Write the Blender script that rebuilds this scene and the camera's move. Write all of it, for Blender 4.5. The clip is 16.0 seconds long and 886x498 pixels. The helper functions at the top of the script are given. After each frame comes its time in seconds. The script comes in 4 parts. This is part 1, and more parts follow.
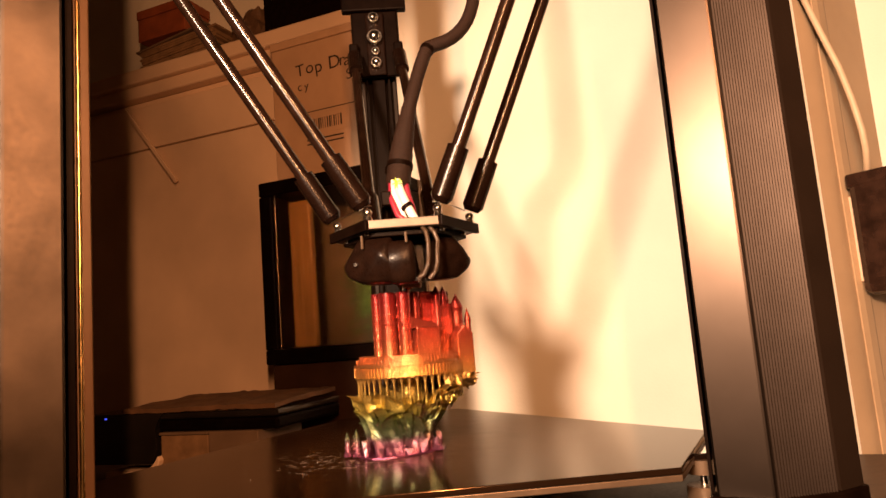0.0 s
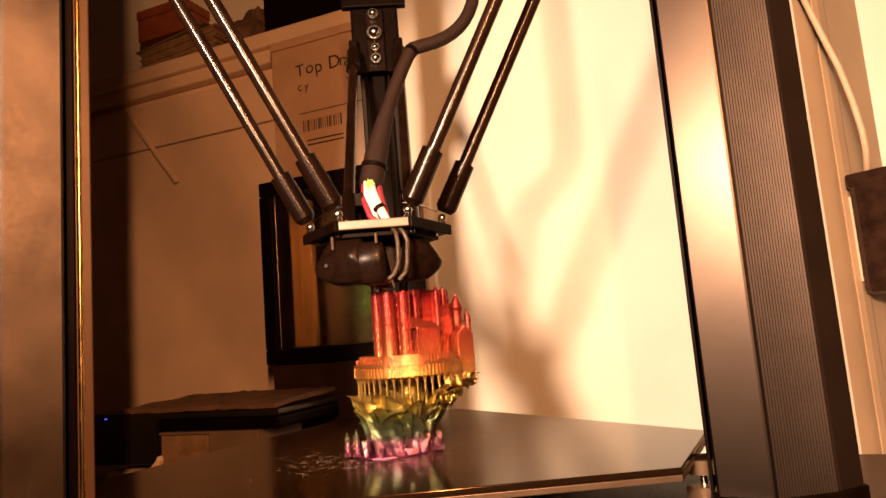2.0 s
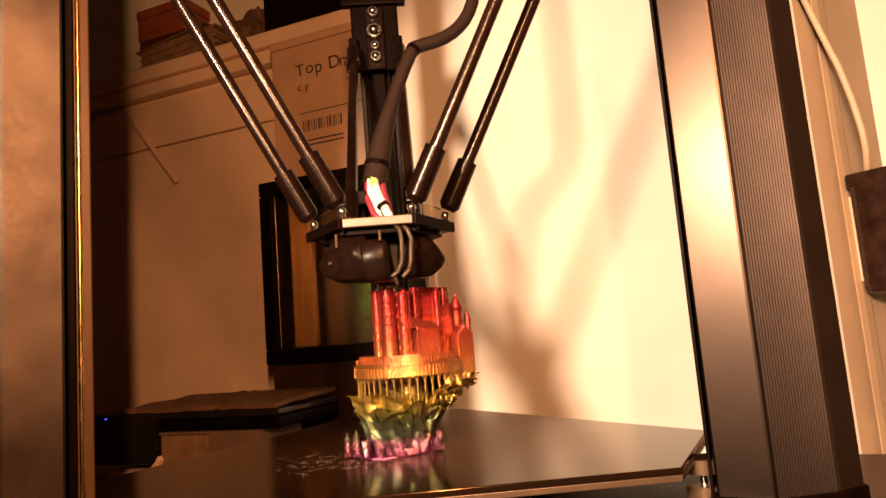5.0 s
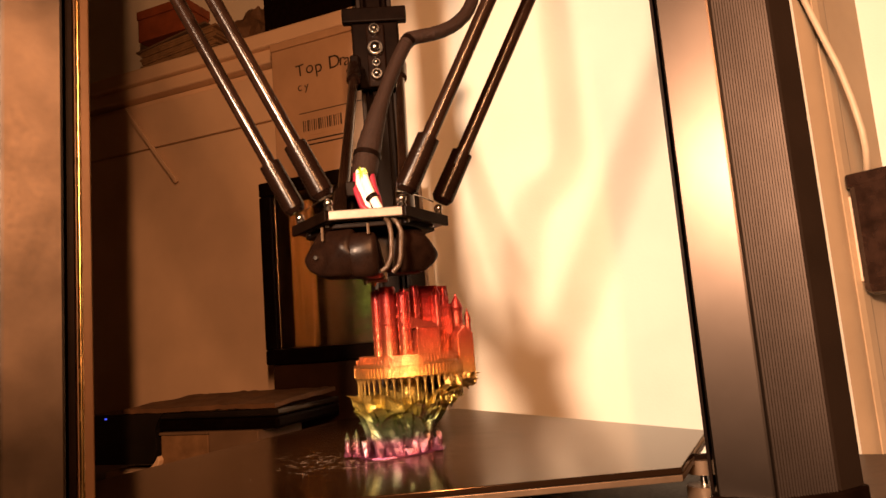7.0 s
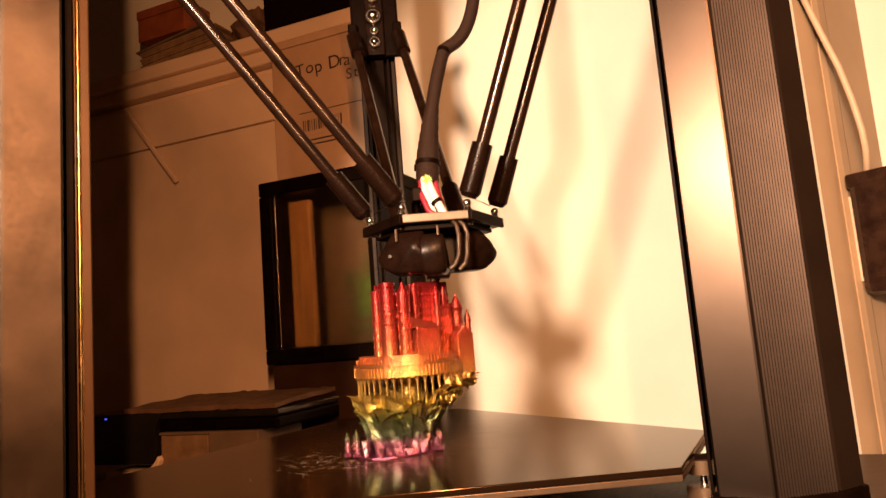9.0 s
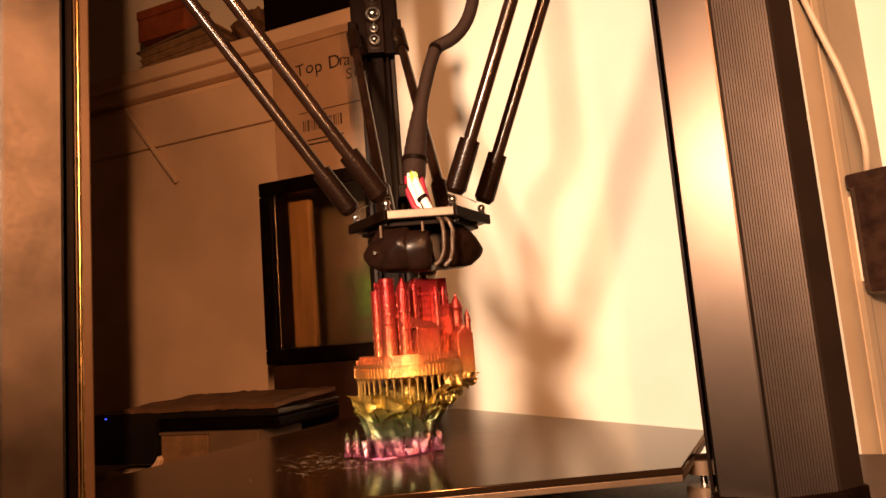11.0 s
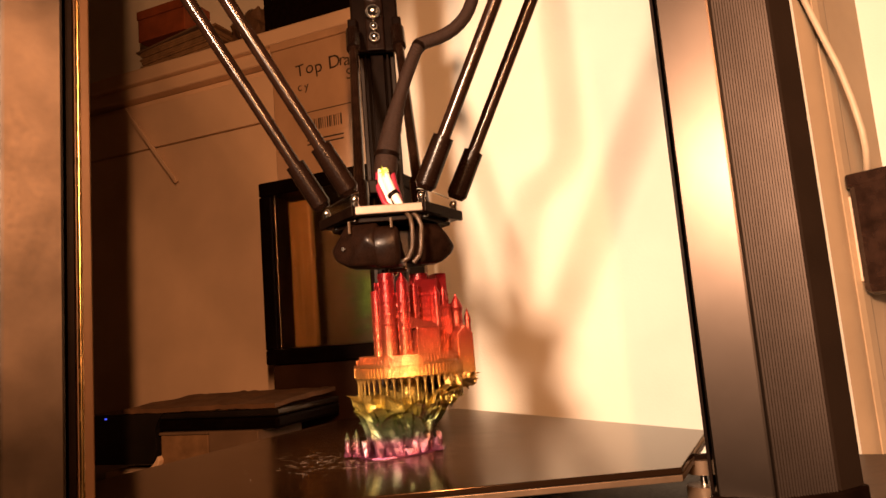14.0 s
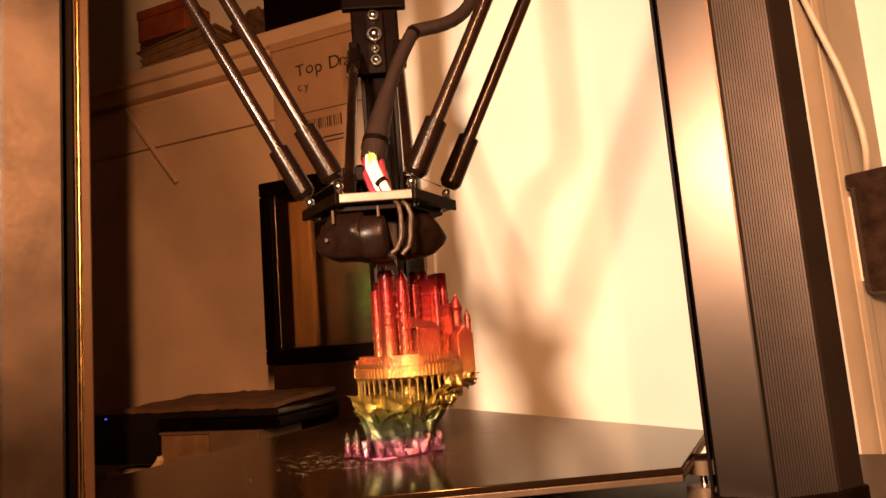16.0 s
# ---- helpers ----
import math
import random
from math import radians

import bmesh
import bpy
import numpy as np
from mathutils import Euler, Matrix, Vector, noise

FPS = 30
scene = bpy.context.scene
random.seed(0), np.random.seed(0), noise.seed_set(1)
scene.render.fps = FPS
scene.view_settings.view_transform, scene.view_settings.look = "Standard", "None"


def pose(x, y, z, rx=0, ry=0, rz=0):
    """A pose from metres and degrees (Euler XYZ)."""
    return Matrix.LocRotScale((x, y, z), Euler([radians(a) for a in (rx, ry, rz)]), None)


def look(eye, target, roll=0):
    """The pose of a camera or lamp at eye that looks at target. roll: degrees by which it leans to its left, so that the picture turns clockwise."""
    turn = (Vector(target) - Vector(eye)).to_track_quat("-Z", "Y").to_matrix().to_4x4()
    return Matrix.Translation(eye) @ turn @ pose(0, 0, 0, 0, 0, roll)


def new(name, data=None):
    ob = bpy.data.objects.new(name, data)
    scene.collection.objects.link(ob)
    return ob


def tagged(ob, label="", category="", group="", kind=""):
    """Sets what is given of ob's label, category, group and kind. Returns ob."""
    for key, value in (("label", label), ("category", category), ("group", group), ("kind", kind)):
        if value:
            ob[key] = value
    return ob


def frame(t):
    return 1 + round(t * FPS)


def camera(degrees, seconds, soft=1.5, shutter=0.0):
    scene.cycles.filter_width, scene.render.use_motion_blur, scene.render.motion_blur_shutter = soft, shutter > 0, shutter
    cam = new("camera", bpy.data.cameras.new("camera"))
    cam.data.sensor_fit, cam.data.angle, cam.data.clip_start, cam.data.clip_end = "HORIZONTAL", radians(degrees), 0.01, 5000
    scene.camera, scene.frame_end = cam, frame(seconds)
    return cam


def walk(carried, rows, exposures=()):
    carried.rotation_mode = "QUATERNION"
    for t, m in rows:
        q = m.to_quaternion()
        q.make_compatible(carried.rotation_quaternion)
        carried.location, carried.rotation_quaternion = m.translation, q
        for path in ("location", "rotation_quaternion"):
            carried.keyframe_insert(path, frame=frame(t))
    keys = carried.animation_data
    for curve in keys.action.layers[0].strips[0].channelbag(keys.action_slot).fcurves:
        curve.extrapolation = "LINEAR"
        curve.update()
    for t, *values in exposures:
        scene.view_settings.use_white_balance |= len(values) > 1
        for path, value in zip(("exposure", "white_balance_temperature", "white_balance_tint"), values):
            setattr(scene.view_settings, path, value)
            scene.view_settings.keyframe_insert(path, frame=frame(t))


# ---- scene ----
# ---- camera ----
cam = camera(67.05, 16.0, soft=1.5)
EYE = Vector((0.0218, -0.6, 0.0922))
EYE_POSE = look(EYE, EYE + Vector((0.05231, 0.9906, 0.12637)), -4.645)
walk(cam, [(0.0, EYE_POSE), (16.0, EYE_POSE)], [(0.0, 0.0), (16.0, 0.0)])

# ---- light ----
WARM = (1.0, 0.63, 0.41)
world = bpy.data.worlds.new("room_dark")
scene.world = world
world.use_nodes = True
world.node_tree.nodes["Background"].inputs[0].default_value = (1.0, 0.62, 0.34, 1)
world.node_tree.nodes["Background"].inputs[1].default_value = 0.008


def lamp(name, kind, eye, target, power, size, colour, spread=0.0, blend=0.5):
    data = bpy.data.lights.new(name, kind)
    data.energy, data.color, data.shadow_soft_size = power, colour, size
    if kind == "SPOT":
        data.spot_size, data.spot_blend = radians(spread), blend
    ob = new(name, data)
    ob.matrix_world = look(eye, target)
    return ob


lamp("desk_lamp_light", "SPOT", (-0.43, -1.31, 0.44), (0.36, 0.30, 0.27), 300, 0.085, WARM, 37.5, 0.42)
# a narrow upright tube lamp behind the camera
tube_lamp = lamp("tube_lamp_light", "AREA", (0.055, -0.80, 0.42), (-0.15, 0.3, 0.26), 11.4, 0.25, (1.0, 0.41, 0.16))
tube_lamp.data.shape, tube_lamp.data.size, tube_lamp.data.size_y = "RECTANGLE", 0.014, 0.34


# ---- materials ----
def nodes_of(name):
    m = bpy.data.materials.new(name)
    m.use_nodes = True
    nt = m.node_tree
    return m, nt, nt.nodes["Principled BSDF"]


def finish(name, base, rough=0.5, metal=0.0, vary=0.15, scale=40.0, bump=0.1, fine=400.0, coat=0.0, stretch=(1, 1, 1), spread=0.12, shine=0.5):
    """A surface with blotches at one size, grain at a finer one, and uneven gloss."""
    m, nt, bsdf = nodes_of(name)
    coord = nt.nodes.new("ShaderNodeTexCoord")
    mapping = nt.nodes.new("ShaderNodeMapping")
    mapping.inputs["Scale"].default_value = stretch
    nt.links.new(coord.outputs["Object"], mapping.inputs["Vector"])
    blot, grain = nt.nodes.new("ShaderNodeTexNoise"), nt.nodes.new("ShaderNodeTexNoise")
    blot.inputs["Scale"].default_value, grain.inputs["Scale"].default_value = scale, fine
    blot.inputs["Detail"].default_value, grain.inputs["Detail"].default_value = 5, 3
    nt.links.new(mapping.outputs[0], blot.inputs["Vector"])
    nt.links.new(mapping.outputs[0], grain.inputs["Vector"])
    ramp = nt.nodes.new("ShaderNodeValToRGB")
    lo = [max(0.0, c * (1 - vary)) for c in base]
    hi = [min(1.0, c * (1 + vary)) for c in base]
    ramp.color_ramp.elements[0].position, ramp.color_ramp.elements[1].position = 0.3, 0.7
    ramp.color_ramp.elements[0].color, ramp.color_ramp.elements[1].color = (*lo, 1), (*hi, 1)
    nt.links.new(blot.outputs["Fac"], ramp.inputs[0])
    nt.links.new(ramp.outputs[0], bsdf.inputs["Base Color"])
    gloss = nt.nodes.new("ShaderNodeMapRange")
    gloss.inputs["To Min"].default_value, gloss.inputs["To Max"].default_value = max(0.02, rough - spread), min(1.0, rough + spread)
    nt.links.new(grain.outputs["Fac"], gloss.inputs["Value"])
    nt.links.new(gloss.outputs[0], bsdf.inputs["Roughness"])
    bsdf.inputs["Metallic"].default_value = metal
    bsdf.inputs["Specular IOR Level"].default_value = shine
    bsdf.inputs["Coat Weight"].default_value = coat
    if bump:
        b = nt.nodes.new("ShaderNodeBump")
        b.inputs["Strength"].default_value, b.inputs["Distance"].default_value = bump, 0.001
        nt.links.new(grain.outputs["Fac"], b.inputs["Height"])
        nt.links.new(b.outputs[0], bsdf.inputs["Normal"])
    return m


M_WALL = finish("cream_wall_paint", (0.80, 0.76, 0.66), 0.7, 0, 0.05, 6, 0.25, 250)
M_DESK = finish("dark_desk_wood", (0.06, 0.035, 0.02), 0.45, 0, 0.3, 8, 0.1, 150, stretch=(1, 12, 1))
M_ROOM = finish("unseen_room_dark_paint", (0.16, 0.11, 0.07), 0.8, 0, 0.1, 3)
M_TOWER = finish("brushed_grey_aluminium", (0.044, 0.033, 0.026), 0.33, 1.0, 0.14, 14, 0.0, 500, spread=0.02)
M_TOWER_WORN = finish("smudged_grey_aluminium", (0.066, 0.051, 0.040), 0.46, 0.95, 0.42, 17, 0.03, 300, spread=0.08)
M_GROOVE = finish("grooved_dark_aluminium", (0.011, 0.0065, 0.004), 0.5, 0.0, 0.12, 20, 0.05, 300, shine=0.12)
M_RIB = finish("bright_aluminium_rib", (0.072, 0.053, 0.042), 0.36, 1.0, 0.15, 20, 0.0, 400, spread=0.02)
M_BLACK = finish("black_anodised_metal", (0.0040, 0.0019, 0.0011), 0.40, 0.0, 0.3, 60, 0.06, 500, shine=0.03)
M_PLASTIC = finish("black_printed_plastic", (0.0065, 0.0030, 0.0018), 0.30, 0, 0.35, 110, 0.10, 700, shine=0.08, coat=0.015)
M_ROD = finish("glossy_carbon_tube", (0.010, 0.0046, 0.0026), 0.20, 0, 0.4, 90, 0.06, 600, spread=0.10, shine=0.34)
M_SLEEVE = finish("black_rod_sleeve", (0.0065, 0.0030, 0.0018), 0.24, 0, 0.3, 60, 0.10, 500, shine=0.16)
M_PLATE = finish("grey_effector_aluminium", (0.115, 0.092, 0.070), 0.45, 0.2, 0.15, 60, 0.06, 500)
M_STEEL = finish("polished_steel", (0.72, 0.68, 0.62), 0.18, 1.0, 0.1, 100, 0.0)
M_BRASS = finish("warm_brass_strip", (0.80, 0.56, 0.24), 0.25, 1.0, 0.1, 30, 0.0, stretch=(1, 1, 0.1))
M_BROWN_RAIL = finish("brown_anodised_rail", (0.09, 0.045, 0.018), 0.45, 0.2, 0.15, 20, 0.05)
M_BRAID = finish("black_braided_mesh", (0.016, 0.008, 0.005), 0.55, 0, 0.6, 900, 0.9, 1400, shine=0.15)
M_LOOM = finish("brown_ribbed_loom", (0.050, 0.031, 0.018), 0.4, 0.2, 0.3, 300, 0.4, 900)
M_WIRE_WHITE = finish("white_wire", (0.60, 0.57, 0.54), 0.4, 0, 0.05, 200, 0.0)
M_WIRE_RED = finish("red_wire", (0.20, 0.012, 0.03), 0.4, 0, 0.1, 200, 0.0)
M_WIRE_GREEN = finish("green_wire_tape", (0.35, 0.60, 0.05), 0.4, 0, 0.1, 200, 0.0)


def bed_glass():
    """Black glass: clean and mirror-like, but for a dull, uneven film of glue round the print."""
    m, nt, bsdf = nodes_of("black_glass_bed")
    coord = nt.nodes.new("ShaderNodeTexCoord")
    far = nt.nodes.new("ShaderNodeVectorMath")
    far.operation = "DISTANCE"
    far.inputs[1].default_value = (0.0, 0.01, 0.0)
    nt.links.new(coord.outputs["Object"], far.inputs[0])
    clouds, smear = nt.nodes.new("ShaderNodeTexNoise"), nt.nodes.new("ShaderNodeTexNoise")
    clouds.inputs["Scale"].default_value, clouds.inputs["Detail"].default_value = 22.0, 6
    wipe = nt.nodes.new("ShaderNodeMapping")
    wipe.inputs["Scale"].default_value, wipe.inputs["Rotation"].default_value = (30, 190, 30), (0, 0, -0.25)
    nt.links.new(coord.outputs["Object"], wipe.inputs["Vector"])
    smear.inputs["Scale"].default_value, smear.inputs["Detail"].default_value = 1.0, 4
    nt.links.new(wipe.outputs[0], smear.inputs["Vector"])
    nt.links.new(coord.outputs["Object"], clouds.inputs["Vector"])
    shift = nt.nodes.new("ShaderNodeMath")
    shift.operation, shift.inputs[1].default_value = "MULTIPLY_ADD", 0.06
    nt.links.new(clouds.outputs["Fac"], shift.inputs[0])
    nt.links.new(far.outputs["Value"], shift.inputs[2])
    film = nt.nodes.new("ShaderNodeMapRange")
    film.inputs["From Min"].default_value, film.inputs["From Max"].default_value = 0.120, 0.240
    film.inputs["To Min"].default_value, film.inputs["To Max"].default_value = 1.0, 0.0
    nt.links.new(shift.outputs[0], film.inputs["Value"])
    uneven = nt.nodes.new("ShaderNodeMath")
    uneven.operation = "MULTIPLY"
    nt.links.new(film.outputs[0], uneven.inputs[0])
    nt.links.new(smear.outputs["Fac"], uneven.inputs[1])
    gloss = nt.nodes.new("ShaderNodeMapRange")
    gloss.inputs["To Min"].default_value, gloss.inputs["To Max"].default_value = 0.12, 0.34
    nt.links.new(uneven.outputs[0], gloss.inputs["Value"])
    nt.links.new(gloss.outputs[0], bsdf.inputs["Roughness"])
    tint = nt.nodes.new("ShaderNodeValToRGB")
    tint.color_ramp.elements[0].color, tint.color_ramp.elements[1].color = (0.008, 0.004, 0.002, 1), (0.046, 0.020, 0.0075, 1)
    nt.links.new(uneven.outputs[0], tint.inputs[0])
    nt.links.new(tint.outputs[0], bsdf.inputs["Base Color"])
    bsdf.inputs["IOR"].default_value = 1.31
    bsdf.inputs["Specular Tint"].default_value = (1.0, 0.74, 0.48, 1)
    return m


M_GLASS_BED = bed_glass()
M_BED_EDGE = finish("bed_edge_aluminium", (0.10, 0.068, 0.043), 0.4, 0.5, 0.2, 40, 0.05)
M_FLAKE = finish("dried_glue_flake", (0.13, 0.105, 0.08), 0.25, 0, 0.3, 300, 0.0)
M_CARD = finish("plain_cardboard", (0.50, 0.33, 0.21), 0.75, 0, 0.12, 12, 0.15, 200)
M_CARD_DARK = finish("brown_wrapping_paper", (0.13, 0.07, 0.036), 0.75, 0, 0.35, 30, 0.2, 200)
M_WHITE_BOARD = finish("white_painted_board", (0.80, 0.61, 0.45), 0.5, 0, 0.08, 8, 0.08, 160)
M_INK = finish("dark_marker_ink", (0.03, 0.02, 0.02), 0.6, 0, 0.1, 100, 0.0)
M_PAPER = finish("yellowed_paper", (0.24, 0.145, 0.075), 0.7, 0, 0.3, 40, 0.1)
M_STAND = finish("dark_lacquered_wood", (0.030, 0.014, 0.008), 0.16, 0, 0.5, 9, 0.02, 60, spread=0.06)
M_WOOD = finish("oiled_wood_strip", (0.26, 0.15, 0.065), 0.5, 0, 0.35, 14, 0.15, 120, stretch=(8, 8, 0.6))
M_GLOW_TUFT = finish("green_glow_tuft", (0.075, 0.13, 0.022), 0.8, 0, 0.5, 80, 0.5, 500)
M_REDBOX = finish("red_brown_carton", (0.24, 0.06, 0.02), 0.6, 0, 0.25, 30, 0.1)
M_CABLE_WHITE = finish("white_cable_sheath", (0.58, 0.45, 0.31), 0.45, 0, 0.06, 60, 0.0)
M_DULL = finish("dull_brown_board", (0.15, 0.10, 0.065), 0.7, 0, 0.15, 25, 0.1)
M_SHADE_TAN = finish("shade_tan_paint", (0.44, 0.31, 0.19), 0.6, 0, 0.08, 10, 0.1)
M_ADAPTER = finish("dark_brown_glossy_plastic", (0.030, 0.015, 0.010), 0.20, 0.0, 0.45, 45, 0.06, 300, coat=0.3)
M_GLOSS_BLACK = finish("glossy_black_plastic", (0.012, 0.010, 0.009), 0.15, 0, 0.3, 30, 0.03)

M_LED, _nt, _b = nodes_of("blue_status_led")
_b.inputs["Emission Color"].default_value, _b.inputs["Emission Strength"].default_value = (0.05, 0.08, 1.0, 1), 2.5


def filament():
    """Silk filament whose colour runs from violet through green and yellow to red with the height of the layer."""
    m, nt, bsdf = nodes_of("rainbow_silk_filament")
    geo, sep = nt.nodes.new("ShaderNodeNewGeometry"), nt.nodes.new("ShaderNodeSeparateXYZ")
    nt.links.new(geo.outputs["Position"], sep.inputs[0])
    scale = nt.nodes.new("ShaderNodeMapRange")
    scale.inputs["From Max"].default_value = 0.16
    nt.links.new(sep.outputs["Z"], scale.inputs["Value"])
    ramp = nt.nodes.new("ShaderNodeValToRGB")
    el = ramp.color_ramp.elements
    stops = [(0.0, (0.26, 0.07, 0.16)), (0.065, (0.30, 0.15, 0.21)), (0.095, (0.13, 0.17, 0.11)), (0.18, (0.17, 0.21, 0.08)),
             (0.235, (0.46, 0.38, 0.08)), (0.36, (0.54, 0.35, 0.10)), (0.47, (0.48, 0.18, 0.07)), (0.58, (0.42, 0.085, 0.045)),
             (0.78, (0.36, 0.026, 0.026)), (1.0, (0.30, 0.010, 0.022))]
    el[0].position, el[0].color = stops[0][0], (*stops[0][1], 1)
    el[1].position, el[1].color = stops[-1][0], (*stops[-1][1], 1)
    for p, c in stops[1:-1]:
        el.new(p).color = (*c, 1)
    nt.links.new(scale.outputs[0], ramp.inputs[0])
    nt.links.new(ramp.outputs[0], bsdf.inputs["Base Color"])
    wave = nt.nodes.new("ShaderNodeTexWave")
    wave.bands_direction = "Z"
    wave.inputs["Scale"].default_value, wave.inputs["Distortion"].default_value = 500.0, 0.6
    nt.links.new(geo.outputs["Position"], wave.inputs["Vector"])
    b = nt.nodes.new("ShaderNodeBump")
    b.inputs["Strength"].default_value, b.inputs["Distance"].default_value = 0.35, 0.0004
    nt.links.new(wave.outputs["Fac"], b.inputs["Height"])
    nt.links.new(b.outputs[0], bsdf.inputs["Normal"])
    bsdf.inputs["Metallic"].default_value, bsdf.inputs["Roughness"].default_value = 0.85, 0.27
    bsdf.inputs["Coat Weight"].default_value, bsdf.inputs["Coat Roughness"].default_value = 0.35, 0.20
    return m


M_SILK = filament()


# ---- mesh tools ----
def mesh_of(name, bm, material, smooth=False):
    bmesh.ops.recalc_face_normals(bm, faces=bm.faces)
    me = bpy.data.meshes.new(name)
    bm.to_mesh(me)
    bm.free()
    me.materials.append(material)
    if smooth:
        me.polygons.foreach_set("use_smooth", [True] * len(me.polygons))
        me.set_sharp_from_angle(angle=radians(40))
    return me


def part(name, bm, material, parent=None, label="", smooth=False, at=None):
    """Links a bmesh as one mesh object, under a thing or a part."""
    ob = new(name, mesh_of(name, bm, material, smooth))
    ob.parent = parent
    if at is not None:
        ob.matrix_basis = at
    return tagged(ob, label) if label else ob


def thing(name, label, category, at=(0, 0, 0), group="", kind=""):
    ob = new(name)
    ob.empty_display_size = 0.02
    ob.location = at
    return tagged(ob, label, category, group, kind)


def box(bm, lo, hi, bevel=0.0, m=None):
    c = [(a + b) / 2 for a, b in zip(lo, hi)]
    s = [abs(b - a) for a, b in zip(lo, hi)]
    mat = (m or Matrix()) @ Matrix.Translation(c) @ Matrix.Diagonal((*s, 1))
    vs = bmesh.ops.create_cube(bm, size=1, matrix=mat)["verts"]
    if bevel:
        bmesh.ops.bevel(bm, geom=list({e for v in vs for e in v.link_edges}), offset=bevel, segments=2, affect="EDGES", profile=0.5)
    return bm


def cone(bm, a, b, r1, r2, n=16, caps=True):
    a, b = Vector(a), Vector(b)
    d = b - a
    m = Matrix.Translation((a + b) / 2) @ d.to_track_quat("Z", "Y").to_matrix().to_4x4()
    bmesh.ops.create_cone(bm, cap_ends=caps, segments=n, radius1=r1, radius2=r2, depth=d.length, matrix=m)
    return bm


def ball(bm, c, r, n=12, squash=1.0):
    bmesh.ops.create_uvsphere(bm, u_segments=n, v_segments=max(6, n // 2), radius=r, matrix=Matrix.Translation(c) @ Matrix.Diagonal((1, 1, squash, 1)))
    return bm


def prism(bm, outline, z0, z1, bevel=0.0):
    lo = [bm.verts.new((x, y, z0)) for x, y in outline]
    hi = [bm.verts.new((x, y, z1)) for x, y in outline]
    n = len(outline)
    bm.faces.new(lo[::-1]), bm.faces.new(hi)
    for i in range(n):
        bm.faces.new((lo[i], lo[(i + 1) % n], hi[(i + 1) % n], hi[i]))
    if bevel:
        bmesh.ops.bevel(bm, geom=list({e for v in lo + hi for e in v.link_edges}), offset=bevel, segments=2, affect="EDGES", profile=0.5)
    return bm


def tube(bm, points, r, n=10):
    """A round tube along points, with closed ends."""
    pts = [Vector(p) for p in points]
    rings = []
    for i, p in enumerate(pts):
        d = (pts[min(i + 1, len(pts) - 1)] - pts[max(i - 1, 0)]).normalized()
        q = d.to_track_quat("Z", "Y")
        rings.append([bm.verts.new(p + q @ Vector((r * math.cos(k * math.tau / n), r * math.sin(k * math.tau / n), 0))) for k in range(n)])
    for a, b in zip(rings, rings[1:]):
        best = min(range(n), key=lambda s: sum((a[k].co - b[(k + s) % n].co).length for k in range(0, n, 3)))
        for k in range(n):
            bm.faces.new((a[k], a[(k + 1) % n], b[(k + 1 + best) % n], b[(k + best) % n]))
    bm.faces.new(rings[0][::-1]), bm.faces.new(rings[-1])
    return bm


def soft(bm, r):
    """Rounds all edges of a closed hull."""
    bmesh.ops.dissolve_limit(bm, angle_limit=radians(14), verts=bm.verts[:], edges=bm.edges[:])
    bmesh.ops.bevel(bm, geom=bm.edges[:], offset=r, segments=3, affect="EDGES", profile=0.5, clamp_overlap=True)
    return bm


def hull(bm, points):
    vs = [bm.verts.new(p) for p in points]
    got = bmesh.ops.convex_hull(bm, input=vs)
    loose = [g for g in got["geom_interior"] if isinstance(g, bmesh.types.BMVert)]
    if loose:
        bmesh.ops.delete(bm, geom=loose, context="VERTS")
    return bm


B = bmesh.new

# ---- the room ----
# The wall runs at a slant to the printer: WALL_N points into it, WALL_U along it.
WALL_N, WALL_U = Vector((0.4206, 0.9072, 0)), Vector((0.9072, -0.4206, 0))
WALL_M = Matrix(((WALL_U.x, WALL_N.x, 0, 0), (WALL_U.y, WALL_N.y, 0, 0), (0, 0, 1, 0), (0, 0, 0, 1)))
WALL_K = 0.60
DESK_Z = -0.125


def structure(name, bm, material, label):
    return tagged(part(name, bm, material), label, kind="structure")


def against_wall(u, k, z):
    """A pose at u along the wall and k metres out to it; its x runs along the wall and its y into it."""
    return WALL_M @ Matrix.Translation((u, k, z))


structure("wall_back", box(B(), (-2.2, WALL_K, -0.8), (0.422, WALL_K + 0.1, 1.7), 0, WALL_M), M_WALL, "cream painted plain wall behind the printer")
# Past the tower the wall turns back round a bullnose corner into a deep reveal, and goes on behind it.
REVEAL_LONG, CORNER_R = 0.155, 0.050
corner, heading = Vector((0.422, WALL_K)), 0.0
line = [corner.copy()]
for k in range(10):
    heading += radians(5.5)
    corner = corner + Vector((math.cos(heading), math.sin(heading))) * CORNER_R * radians(55) / 10
    line.append(corner.copy())
corner = corner + Vector((math.cos(heading), math.sin(heading))) * REVEAL_LONG
line.append(corner.copy())
REVEAL_END = corner.copy()
back = [(p.x - 0.09 * math.sin(heading) * k / 11, p.y + 0.1) for k, p in enumerate(line)]
bm = prism(B(), [(p.x, p.y) for p in line[:4]] + back[:4][::-1], -0.8, 1.7)
bm.transform(WALL_M)
structure("wall_corner", bm, M_WALL, "cream painted rounded wall corner")
# The tan here puts the shade of the turned-back wall into its colour.
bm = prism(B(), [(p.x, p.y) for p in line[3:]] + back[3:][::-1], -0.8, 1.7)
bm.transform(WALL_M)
structure("wall_reveal", bm, M_SHADE_TAN, "reveal behind a rounded wall corner, shade put into its tan")
